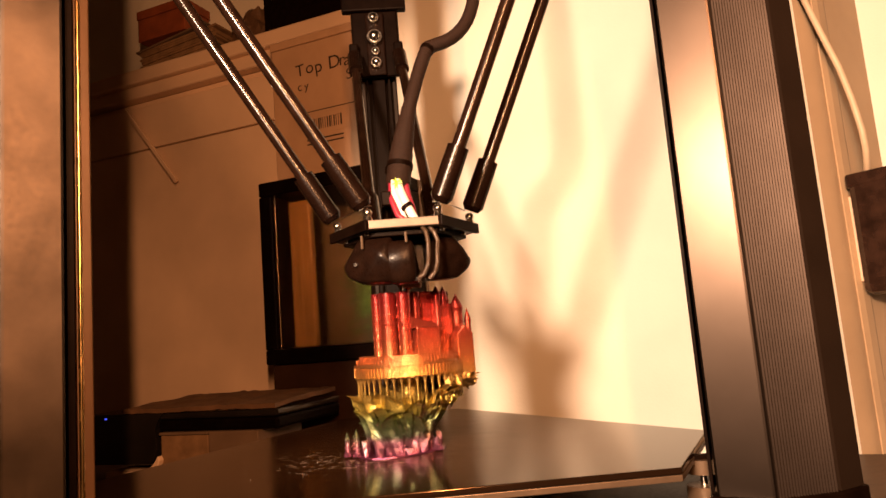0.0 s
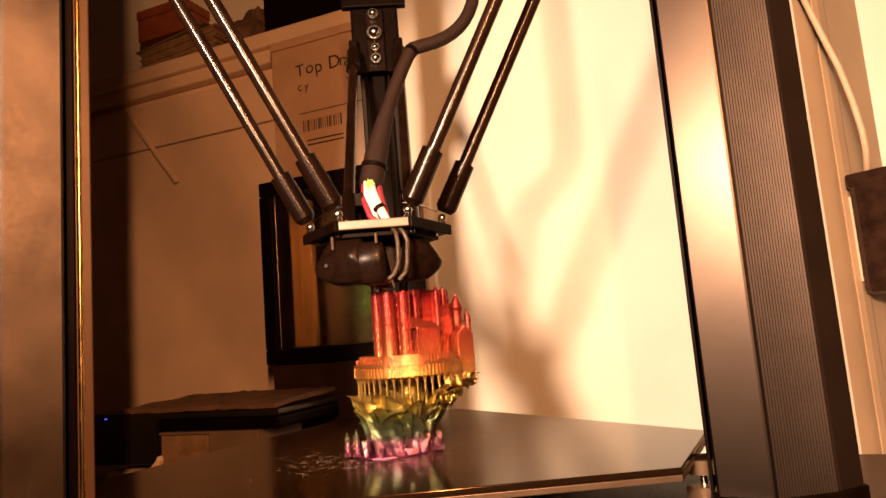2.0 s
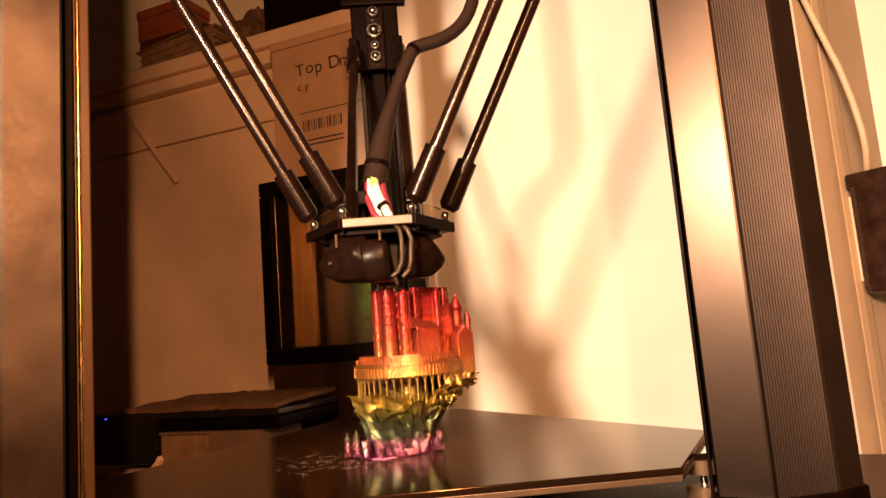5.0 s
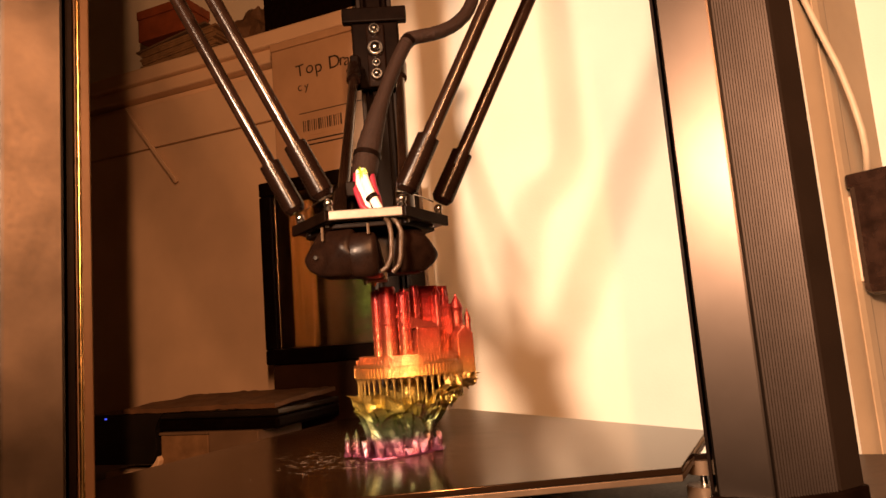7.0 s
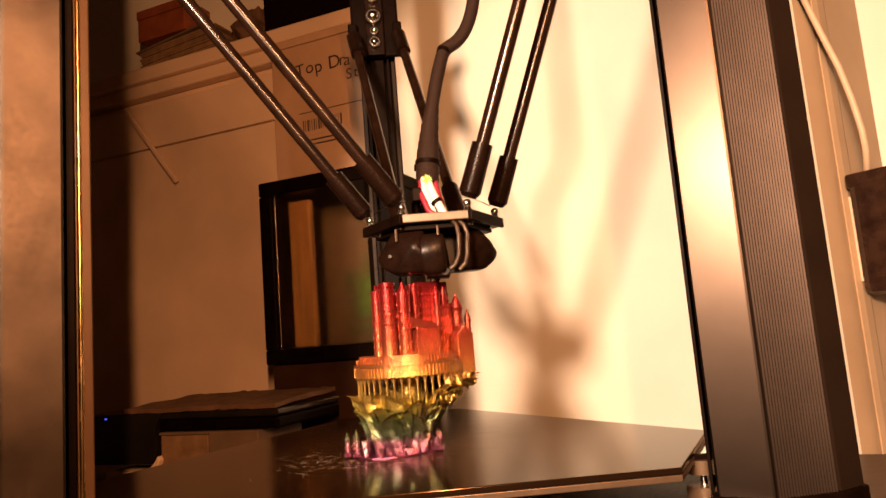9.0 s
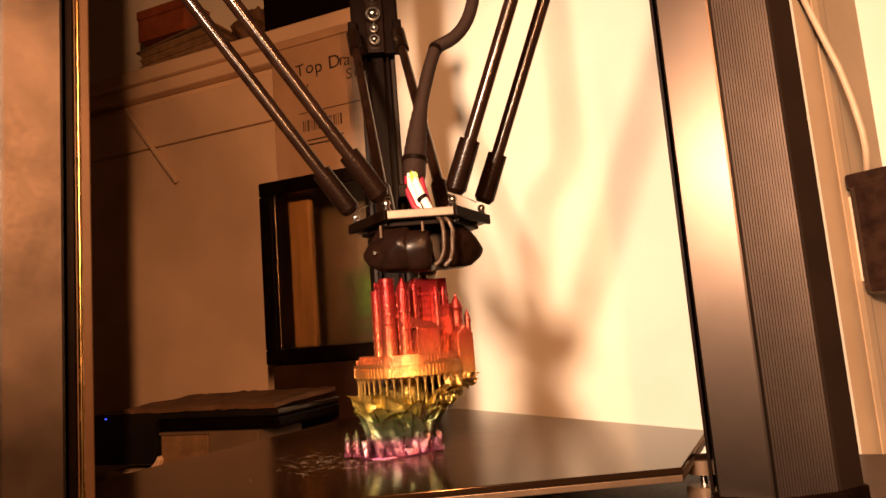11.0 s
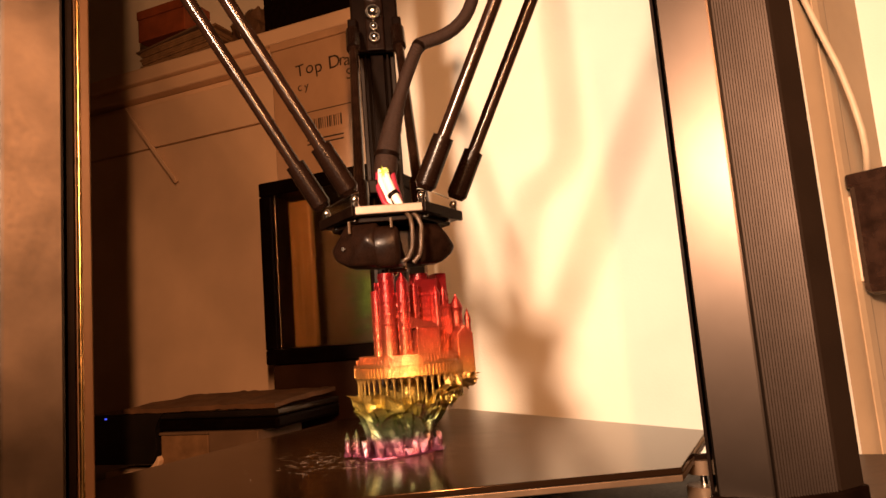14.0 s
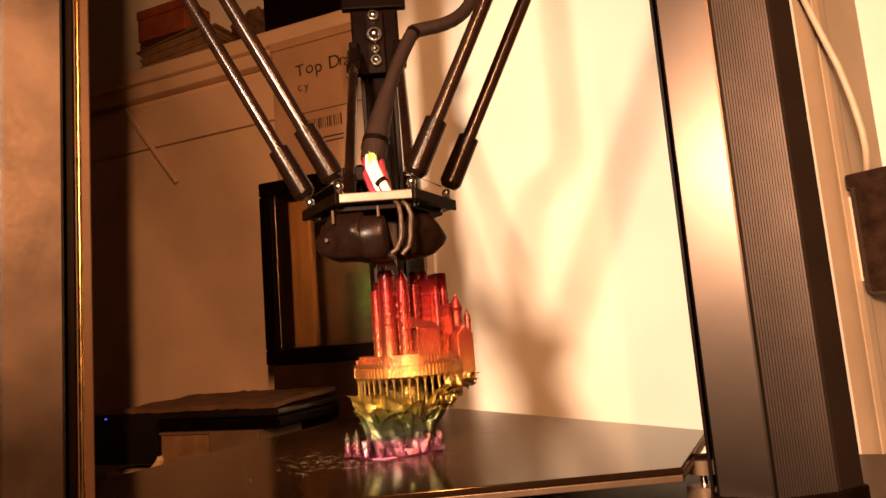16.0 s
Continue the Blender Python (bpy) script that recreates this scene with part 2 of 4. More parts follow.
structure("wall_beyond", box(B(), (REVEAL_END.x - 0.10, REVEAL_END.y, -0.8), (REVEAL_END.x + 1.1, REVEAL_END.y + 0.1, 1.7), 0, WALL_M), M_WALL, "cream painted wall past the reveal")
step = Vector((math.cos(heading), math.sin(heading)))
side = Vector((step.y, -step.x))
bead = [line[-2] + step * a + side * b for a, b in ((0.006, -0.004), (0.006, 0.002), (0.016, 0.005), (0.034, 0.005), (0.044, 0.002), (0.044, -0.004))]
bm = prism(B(), [(p.x, p.y) for p in bead], -0.8, 1.7)
bm.transform(WALL_M)
structure("trim", bm, M_SHADE_TAN, "upright trim board in the reveal, in the same shade tan")
# Unseen walls and ceiling, added to close the room; its dimness is in their paint.
structure("wall_left", box(B(), (-1.9, -2.4, -0.8), (-1.8, 1.6, 1.7)), M_ROOM, "unseen dark wall added to close the room")
structure("wall_right", box(B(), (1.7, -2.4, -0.8), (1.8, 0.6, 1.7)), M_ROOM, "unseen dark wall added to close the room")
structure("wall_front", box(B(), (-1.9, -2.5, -0.8), (1.8, -2.4, 1.7)), M_ROOM, "unseen dark wall added to close the room")
structure("ceiling", box(B(), (-1.9, -2.5, 1.7), (1.8, 1.7, 1.8)), M_ROOM, "unseen dark ceiling added to close the room")
structure("floor", box(B(), (-1.9, -2.5, -0.9), (1.8, 1.6, -0.8)), M_DESK, "dark wooden floor")

desk = thing("desk", "dark wooden desk that carries the printer", "desk", (0, 0, DESK_Z))
part("desktop", box(B(), (-1.25, -0.42, -0.03), (0.75, WALL_K, 0), 0.003, WALL_M), M_DESK, desk)
for lx, ly in ((-1.2, -0.36), (0.7, -0.36), (-1.2, 0.54), (0.7, 0.54)):
    part("leg", box(B(), (lx - 0.03, ly - 0.03, -0.725), (lx + 0.03, ly + 0.03, -0.03), 0.003, WALL_M), M_DESK, desk)

# ---- the delta printer ----
ROD_LENGTH, ROD_SPACING = 0.3536, 0.0576
JOINT_R, CARRIAGE_R = 0.0478, 0.2298
ANGLES = {"left": radians(210), "right": radians(-30), "back": radians(90)}
TOWER_TOP = 0.95


def out(a):
    return Vector((math.cos(a), math.sin(a), 0))


def along(a):
    return Vector((-math.sin(a), math.cos(a), 0))


printer = thing("delta_printer", "tall delta 3d printer, grey towers and black arms, on a desk", "3d printer")


def grooved(bm, a, b, z0, z1, count, depth):
    """A ribbed face from a to b in plan: narrow upright ribs standing proud of it."""
    a, b = Vector((*a, 0)), Vector((*b, 0))
    d = (b - a) / count
    nrm = Vector((d.y, -d.x, 0)).normalized()
    for i in range(count):
        p, top, q = a + d * (i + 0.12), a + d * (i + 0.56) + nrm * depth, a + d * (i + 0.70)
        ring = [(v.x, v.y) for v in (p, top, q)]
        prism(bm, ring, z0, z1)
    return bm


def front_tower(side, shift):
    s = 1 if side == "right" else -1
    plan = [(0.213, -0.150), (0.243, -0.1675), (0.287, -0.163), (0.308, -0.154), (0.306, -0.118), (0.262, -0.082), (0.237, -0.100)]
    pts = [(s * x + shift, y) for x, y in plan]
    body = part("tower", prism(B(), pts if s > 0 else pts[::-1], DESK_Z, TOWER_TOP, 0.0015), M_TOWER if s > 0 else M_TOWER_WORN, printer, "grey aluminium tower with a smooth side" if s > 0 else "smudged grey aluminium tower with a smooth side")
    mx, my = sum(p[0] for p in pts) / 7, sum(p[1] for p in pts) / 7
    foot = [(mx + (x - mx) * 1.12, my + (y - my) * 1.10) for x, y in pts]
    part("tower_foot", prism(B(), foot if s > 0 else foot[::-1], DESK_Z, -0.0275, 0.002), M_BLACK, body, "black foot of the tower")
    a, b = pts[1], pts[2]
    ins = 0.0015
    ga, gb = (a[0] + s * ins, a[1] + 0.0004), (b[0] - s * 0.001, b[1])
    panel = prism(B(), [ga, (ga[0], ga[1] - 0.0016), (gb[0], gb[1] - 0.0016), gb], DESK_Z + 0.012, TOWER_TOP - 0.01)
    part("cover_strip", panel, M_GROOVE, body, "dark cover of the tower")
    lift = 0.0016
    ribs = grooved(B(), (ga[0], ga[1] - lift) if s > 0 else (gb[0], gb[1] - lift), (gb[0], gb[1] - lift) if s > 0 else (ga[0], ga[1] - lift), DESK_Z + 0.012, TOWER_TOP - 0.01, 20, 0.0010)
    part("rib_panel", ribs, M_RIB, body, "fine upright ribs of grey aluminium")
    c, d = pts[2], pts[3]
    part("corner_strip", prism(B(), [c, (c[0] + s * 0.001, c[1] - 0.002), (d[0] + s * 0.001, d[1] - 0.002), d], DESK_Z + 0.012, TOWER_TOP - 0.01), M_GROOVE, body)
    n_in = Vector((-s * 0.866, 0.5, 0))
    t_in = Vector((s * 0.5, 0.866, 0))
    mid = Vector((s * 0.2245 + shift, -0.1255, 0))
    d = 0.002 if s > 0 else 0.004
    rail = [mid + t_in * u + n_in * v for u, v in ((-0.022, 0.0), (-0.022, d), (0.022, d), (0.022, 0.0))]
    part("inner_face", prism(B(), [(p.x, p.y) for p in rail], DESK_Z + 0.01, TOWER_TOP - 0.01), M_BLACK, body)
    rail = [mid + t_in * u + n_in * v for u, v in ((-0.008, d), (-0.008, d * 4 if s < 0 else 0.004), (0.012, d * 4 if s < 0 else 0.004), (0.012, d))]
    part("guide_rail", prism(B(), [(p.x, p.y) for p in rail], DESK_Z + 0.02, TOWER_TOP - 0.02, 0.0008), M_BROWN_RAIL if s < 0 else M_BLACK, body, "upright guide rail")
    if s < 0:
        p = mid + t_in * -0.0085 + n_in * 0.0085
        part("rail_edge", cone(B(), (p.x, p.y, DESK_Z + 0.02), (p.x, p.y, TOWER_TOP - 0.02), 0.0017, 0.0017, 16), M_BRASS, body, "bright polished edge of the rail", True)
    return body


front_tower("right", 0.0)
front_tower("left", 0.0075)


def back_tower():
    plan = [(-0.0245, 0.262), (0.0235, 0.262), (0.0235, 0.297), (0.010, 0.338), (-0.011, 0.338), (-0.0245, 0.297)]
    body = part("tower", prism(B(), plan, DESK_Z, TOWER_TOP, 0.0015), M_BLACK, printer, "black tower behind the print bed")
    for x0, x1, y, mt in ((-0.0235, -0.0185, 0.258, M_GROOVE), (0.0175, 0.0225, 0.258, M_GROOVE), (-0.009, 0.008, 0.250, M_BLACK)):
        part("guide_rail", box(B(), (x0, y, DESK_Z + 0.02), (x1, 0.2618, TOWER_TOP - 0.02), 0.0006), mt, body)
    part("drive_belt", box(B(), (-0.0165, 0.2475, 0), (-0.0145, 0.2535, 0.9)), M_BLACK, body)
    part("drive_belt", box(B(), (0.0125, 0.2475, 0), (0.0145, 0.2535, 0.9)), M_BLACK, body)


back_tower()

BED_R, BED_CUT = 0.1834, 0.2465


def truncated(r, cut, grow=0.0):
    pts = []
    for k, a in enumerate((radians(-30), radians(90), radians(210))):
        o, t = out(a), along(a)
        half = (2 * r - cut) * math.tan(radians(30)) + grow
        for sg in (-1, 1):
            p = o * (cut + grow) + t * half * sg
            pts.append((p.x, p.y))
    return pts


bed = part("print_bed", prism(B(), truncated(BED_R, BED_CUT), -0.004, 0.0, 0.0008), M_GLASS_BED, printer, "glossy black glass bed with dried glue smears")
part("bed_plate", prism(B(), truncated(BED_R - 0.0005, BED_CUT), -0.0085, -0.0045, 0.0005), M_BED_EDGE, bed, "bare aluminium edge of the bed")
base = part("base_frame", prism(B(), truncated(BED_R + 0.012, 0.30), DESK_Z, -0.035, 0.003), M_BLACK, printer, "black base under the bed")


def bed_clip(a):
    o, t = out(a), along(a)
    m = Matrix.Translation(o * 0.2475) @ Matrix.Rotation(a, 4, "Z")
    p = lambda x, y, z: m @ Vector((x, y, z))
    clip = part("bed_clip", cone(B(), p(0.002, -0.004, -0.0165), p(0.002, -0.004, -0.0070), 0.0115, 0.0115, 32), M_BED_EDGE, printer, "round metal pad that clamps the bed corner", True)
    part("clamp_lever", box(B(), (-0.013, -0.0105, -0.0080), (0.012, -0.0065, -0.0035), 0.0008, m @ Matrix.Rotation(radians(24), 4, "Z")), M_BLACK, clip, "thin black lever")
    part("lever_tip", box(B(), (-0.0145, -0.011, -0.0150), (-0.0115, -0.006, -0.0045), 0.0008, m @ Matrix.Rotation(radians(24), 4, "Z")), M_BED_EDGE, clip)
    part("screw", cone(B(), p(0.002, -0.004, -0.027), p(0.002, -0.004, -0.0165), 0.0024, 0.0024, 12), M_STEEL, clip, "", True)
    bm = cone(B(), p(0.002, -0.004, -0.0352), p(0.002, -0.004, -0.0260), 0.0120, 0.0120, 32)
    cone(bm, p(0.002, -0.004, -0.0261), p(0.002, -0.004, -0.0250), 0.0120, 0.0112, 32)
    part("levelling_knob", bm, M_BED_EDGE, clip, "round levelling knob", True)


for a in ANGLES.values():
    bed_clip(a)


# Carriages: the origin is the line between the two upper ball joints.
def carriage(a):
    c = part("carriage", box(B(), (0.006, -0.031, -0.030), (0.016, 0.031, 0.060), 0.003), M_BLACK, printer, "black carriage that slides on its tower")
    for sg in (-1, 1):
        part("joint_block", box(B(), (-0.004, sg * ROD_SPACING / 2 - 0.006, -0.006), (0.014, sg * ROD_SPACING / 2 + 0.006, 0.012), 0.002), M_BLACK, c)
    part("cross_bar", box(B(), (-0.001, -0.042, 0.058), (0.012, 0.042, 0.078), 0.002), M_BLACK, c)
    for sg in (-1, 1):
        part("ball_stud", ball(B(), (0, sg * ROD_SPACING / 2, 0), 0.0045), M_STEEL, c, "", True)
    for z, rr in ((0.046, 0.0085), (0.020, 0.0120), (0.000, 0.0065), (-0.015, 0.0085)):
        bm = cone(B(), (-0.005, 0.001, z), (0.002, 0.001, z), rr * 0.8, rr, 20)
        ball(bm, (-0.005, 0.001, z), rr * 0.6, 14, 1.0)
        part("bolt", bm, M_STEEL, c, "shiny bolt head", True)
    part("belt_clamp", box(B(), (0.0015, -0.012, -0.030), (0.0055, 0.012, 0.055), 0.002), M_PLASTIC, c)
    return c


CARRIAGES = {k: carriage(a) for k, a in ANGLES.items()}


# Arms: the origin is the lower ball joint, z runs up the arm.
def arm():
    rod = part("arm", cone(B(), (0, 0, 0.03), (0, 0, ROD_LENGTH - 0.03), 0.0056, 0.0056, 24), M_ROD, printer, "glossy black arm with thick sleeves", True)
    for z0, z1, z2 in ((0.005, 0.009, 0.050), (ROD_LENGTH - 0.005, ROD_LENGTH - 0.009, ROD_LENGTH - 0.050)):
        bm = cone(B(), (0, 0, z1), (0, 0, z2), 0.0091, 0.0086, 24)
        cone(bm, (0, 0, z0), (0, 0, z1), 0.0062, 0.0088, 24)
        part("sleeve", bm, M_SLEEVE, rod, "", True)
        part("socket", cone(B(), (0, 0, z0 * 0.98 + 0.0), (0, 0, z0 + (0.0035 if z0 < 0.1 else -0.0035)), 0.0055, 0.0055, 20), M_STEEL, rod, "", True)
    return rod


ARMS = {(k, sg): arm() for k in ANGLES for sg in (-1, 1)}

# The print head: its origin lies in the plane of the lower ball joints.
head = part("print_head", prism(B(), [tuple((out(a) * (JOINT_R + 0.004) + along(a) * sg * (ROD_SPACING / 2 + 0.004))[:2]) for a in (radians(-30), radians(90), radians(210)) for sg in (-1, 1)], -0.0135, -0.0065, 0.0008), M_PLATE, printer, "grey plate of the print head with black fan shrouds")
for a in ANGLES.values():
    for sg in (-1, 1):
        p = out(a) * JOINT_R + along(a) * sg * ROD_SPACING / 2
        bm = ball(B(), p, 0.0037)
        cone(bm, p + Vector((0, 0, -0.0068)), p + Vector((0, 0, -0.002)), 0.0042, 0.0024, 14)
        part("ball_stud", bm, M_STEEL, head, "", True)
    p = out(a) * (JOINT_R + 0.0046)
    m = Matrix.Translation(p) @ Matrix.Rotation(a, 4, "Z")
    part("lug_strip", box(B(), (-0.0025, -0.034, -0.0145), (0.0012, 0.034, -0.006), 0.0008, m), M_BLACK, head)
    for sg in (-1, 1):
        p = out(a) * (JOINT_R - 0.004) + along(a) * sg * ROD_SPACING * 0.33
        part("screw", cone(B(), p + Vector((0, 0, -0.0165)), p + Vector((0, 0, -0.0137)), 0.0032, 0.0036, 14), M_STEEL, head, "", True)
part("under_plate", prism(B(), [tuple((out(a) * (JOINT_R - 0.003) + along(a) * sg * (ROD_SPACING / 2 - 0.003))[:2]) for a in (radians(-30), radians(90), radians(210)) for sg in (-1, 1)], -0.0185, -0.0139, 0.0008), M_BLACK, head)

def blower(points, label):
    return part("fan_shroud", soft(hull(B(), points), 0.0045), M_PLASTIC, head, label, True)


blower([(-0.036, -0.040, -0.019), (-0.010, -0.046, -0.019), (-0.040, -0.010, -0.019), (-0.006, -0.005, -0.019),
        (-0.045, -0.036, -0.030), (-0.050, -0.030, -0.038), (-0.051, -0.014, -0.038), (-0.047, -0.034, -0.047), (-0.020, -0.051, -0.032),
        (-0.012, -0.051, -0.040), (-0.036, -0.042, -0.053), (-0.010, -0.046, -0.054), (-0.012, -0.012, -0.054), (-0.034, -0.012, -0.053)],
       "rounded black blower housing with scuffs")
blower([(-0.016, -0.046, -0.022), (0.006, -0.049, -0.022), (-0.016, -0.010, -0.022), (0.006, -0.008, -0.022), (-0.018, -0.051, -0.036),
        (0.007, -0.052, -0.036), (-0.014, -0.047, -0.056), (0.006, -0.048, -0.056), (0.012, -0.016, -0.055), (-0.012, -0.014, -0.055)],
       "flat black front of the blower")
blower([(0.022, -0.034, -0.019), (0.040, -0.020, -0.019), (0.020, 0.006, -0.019), (0.040, 0.004, -0.019), (0.024, -0.040, -0.034),
        (0.046, -0.030, -0.030), (0.053, -0.018, -0.038), (0.052, 0.0, -0.038), (0.050, -0.020, -0.046), (0.020, -0.036, -0.054),
        (0.040, -0.024, -0.053), (0.036, 0.004, -0.052), (0.014, 0.002, -0.052)], "rounded black blower housing")
part("screw", cone(B(), (-0.0395, -0.0425, -0.0385), (-0.0388, -0.0405, -0.0383), 0.0015, 0.0018, 12), M_STEEL, head, "", True)
part("fan_housing", box(B(), (-0.02, -0.012, -0.05), (0.026, 0.030, -0.0187), 0.003), M_PLASTIC, head)
part("mounting_post", cone(B(), (-0.033, -0.0450, -0.027), (-0.033, -0.0455, -0.017), 0.0012, 0.0012, 8), M_BED_EDGE, head)
part("mounting_post", cone(B(), (0.001, -0.0515, -0.025), (0.001, -0.0510, -0.017), 0.0012, 0.0012, 8), M_BED_EDGE, head)
part("heater_block", box(B(), (-0.009, -0.010, -0.056), (0.011, 0.010, -0.046), 0.001), M_BED_EDGE, head)
part("nozzle", cone(B(), (0, 0, -0.0597), (0, 0, -0.0555), 0.0008, 0.0035, 16), M_BRASS, head, "", True)
part("probe_pin", cone(B(), (-0.006, -0.014, -0.0590), (-0.006, -0.014, -0.050), 0.0016, 0.0016, 10), M_STEEL, head)


def ribbed(points, r, step=0.0019):
    bm = tube(B(), points, r * 0.80, 10)
    pts = [Vector(p) for p in points]
    for a, b in zip(pts, pts[1:]):
        n = max(1, round((b - a).length / step))
        for i in range(n):
            p, q = a.lerp(b, i / n), a.lerp(b, (i + 0.55) / n)
            cone(bm, p, q, r, r, 10)
    return bm


part("cable_loom", ribbed([(0.013, -0.048, -0.012), (0.0165, -0.052, -0.018), (0.0175, -0.0535, -0.026), (0.0172, -0.053, -0.036), (0.0160, -0.052, -0.044), (0.0130, -0.051, -0.050), (0.0085, -0.050, -0.053)], 0.0019, 0.0015), M_LOOM, head, "ribbed brown cable loom")
part("cable_loom", ribbed([(0.018, -0.047, -0.012), (0.0225, -0.050, -0.018), (0.0250, -0.0505, -0.025), (0.0240, -0.050, -0.034), (0.0235, -0.050, -0.042), (0.0215, -0.049, -0.049), (0.0165, -0.048, -0.054)], 0.0019, 0.0015), M_LOOM, head, "ribbed brown cable loom")
part("wire", tube(B(), [(-0.003, -0.006, 0.036), (-0.001, -0.012, 0.024), (0.004, -0.016, 0.010), (0.010, -0.018, -0.004)], 0.0036), M_WIRE_WHITE, head, "thick white wire", True)
part("wire", tube(B(), [(-0.006, -0.006, 0.036), (-0.006, -0.012, 0.022), (-0.002, -0.014, 0.010), (0.002, -0.016, -0.006)], 0.0026), M_WIRE_WHITE, head, "thick white wire", True)
part("wire", tube(B(), [(0.003, -0.002, 0.036), (0.005, -0.008, 0.020), (0.008, -0.010, 0.008), (0.010, -0.010, -0.006)], 0.0030), M_WIRE_RED, head, "dark red wire", True)
part("wire", tube(B(), [(-0.008, -0.004, 0.034), (-0.009, -0.012, 0.018), (-0.004, -0.018, 0.002), (0.004, -0.020, -0.005)], 0.0026), M_WIRE_RED, head, "dark red wire", True)
bm = B()
for k in range(9):
    cone(bm, (-0.003 + 0.001 * math.sin(5 * k), -0.013, 0.031), (-0.003 + 0.0045 * math.cos(2.4 * k), -0.0145 + 0.001 * math.sin(3 * k), 0.030 + 0.005 * math.sin(2.4 * k)), 0.0010, 0.0003, 6)
part("wire_tie", bm, M_WIRE_GREEN, head, "bright green wire ends")
part("wire_tie", cone(B(), (0.003, -0.016, 0.0105), (0.0045, -0.0165, 0.008), 0.0052, 0.0052, 14), M_BLACK, head, "", True)
part("hotend_top", cone(B(), (0, 0.004, -0.006), (0, 0.004, 0.022), 0.011, 0.009, 20), M_BLACK, head, "", True)
part("connector", box(B(), (-0.017, -0.014, 0.012), (-0.009, -0.004, 0.024), 0.001), M_BLACK, head)
part("push_fitting", cone(B(), (-0.014, 0.004, -0.006), (-0.014, 0.004, 0.014), 0.005, 0.004, 14), M_BLACK, head, "", True)

for a in (ANGLES["left"], ANGLES["right"], ANGLES["back"]):
    pts = []
    for q in range(9):
        s = q / 4 - 1
        pts.append(out(a) * (JOINT_R - 0.004 - 0.003 * (1 - s * s)) + along(a) * s * ROD_SPACING / 2 + Vector((0, 0, 0.006 + 0.003 * (1 - s * s))))
    part("spring_wire", tube(B(), pts, 0.0005, 6), M_STEEL, head, "thin steel spring wire between two joints", True)

# The sleeved cable above the head: short stiff lengths, each with its origin at its lower end.
SEGMENTS = 26
SLEEVE = []
for i in range(SEGMENTS):
    thick = 0.0106 - 0.0044 * min(1.0, max(0.0, (i - 1.5) / 6.5))
    bm = cone(B(), (0, 0, -0.001), (0, 0, 0.009), thick, thick * 0.985, 20)
    ball(bm, (0, 0, 0.0), thick, 20)
    SLEEVE.append(part("cable_sleeve", bm, M_BRAID, printer, "black braided cable sleeve", True))
    if i in (1, 15):
        part("cable_tie", cone(B(), (0, 0, 0.004), (0, 0, 0.008), thick * 1.08, thick * 1.08, 20), M_BLACK, SLEEVE[-1], "", True)
        part("tie_end", box(B(), (thick, -0.003, 0.002), (thick + 0.006, 0.003, 0.009), 0.001), M_BLACK, SLEEVE[-1])
part("hanging_cable", tube(B(), [(0.103, 0.0, 0.416), (0.105, 0.004, 0.432), (0.106, 0.006, 0.47), (0.106, 0.006, 0.56), (0.106, 0.006, 0.70), (0.106, 0.006, 0.86), (0.106, 0.006, 0.955)], 0.0062, 16), M_BRAID, printer, "black braided cable hanging from the top", True)
part("top_frame", prism(B(), truncated(0.235, 0.345), TOWER_TOP, TOWER_TOP + 0.04, 0.004), M_BLACK, printer, "black top frame joining the towers")

# ---- the printed castle on the bed ----
CUT_START = 0.1290
castle = thing("printed_castle", "unfinished rainbow silk castle print on the black bed", "3d print", (0, 0, 0))
rng = random.Random(7)
GROWING = []


def centre(z):
    return Vector((0.003 + 0.0135 * min(1, z / 0.06), -0.032, 0))


def castle_part(name, bm, label="", smooth=False):
    return part(name, bm, M_SILK, castle, label, smooth)


def windowed(bm, x, y, r, z0, z1, cols, step, skip=0):
    """A round wall of bands and piers with small deep windows between them; skip: every so many rows stay plain."""
    cone(bm, (x, y, z0), (x, y, z1), r * 0.66, r * 0.66, 20)
    n = max(1, round((z1 - z0) / step))
    h = (z1 - z0) / n
    for i in range(n):
        z = z0 + i * h
        cone(bm, (x, y, z), (x, y, z + h * 0.42), r, r, 28)
        if skip and i % skip == 0:
            cone(bm, (x, y, z + h * 0.4), (x, y, z + h), r * 0.985, r * 0.985, 28)
            cone(bm, (x, y, z), (x, y, z + h * 0.3), r * 1.10, r * 1.10, 28)
            continue
        w = math.pi * r / cols
        for k in range(cols):
            a = (k + 0.5 * (i % 2)) * math.tau / cols
            m = Matrix.Translation((x, y, z + h * 0.45)) @ Matrix.Rotation(a, 4, "Z")
            box(bm, (r * 0.6, -w * 0.42, -h * 0.05), (r * 0.975, w * 0.42, h * 0.60), 0, m)
    return bm


def crown(bm, x, y, r, z, n, h):
    for k in range(n):
        a = k * math.tau / n
        m = Matrix.Translation((x + r * math.cos(a), y + r * math.sin(a), z)) @ Matrix.Rotation(a, 4, "Z")
        box(bm, (-0.0006, -0.0006, 0), (0.0006, 0.0006, h), 0, m)
    return bm


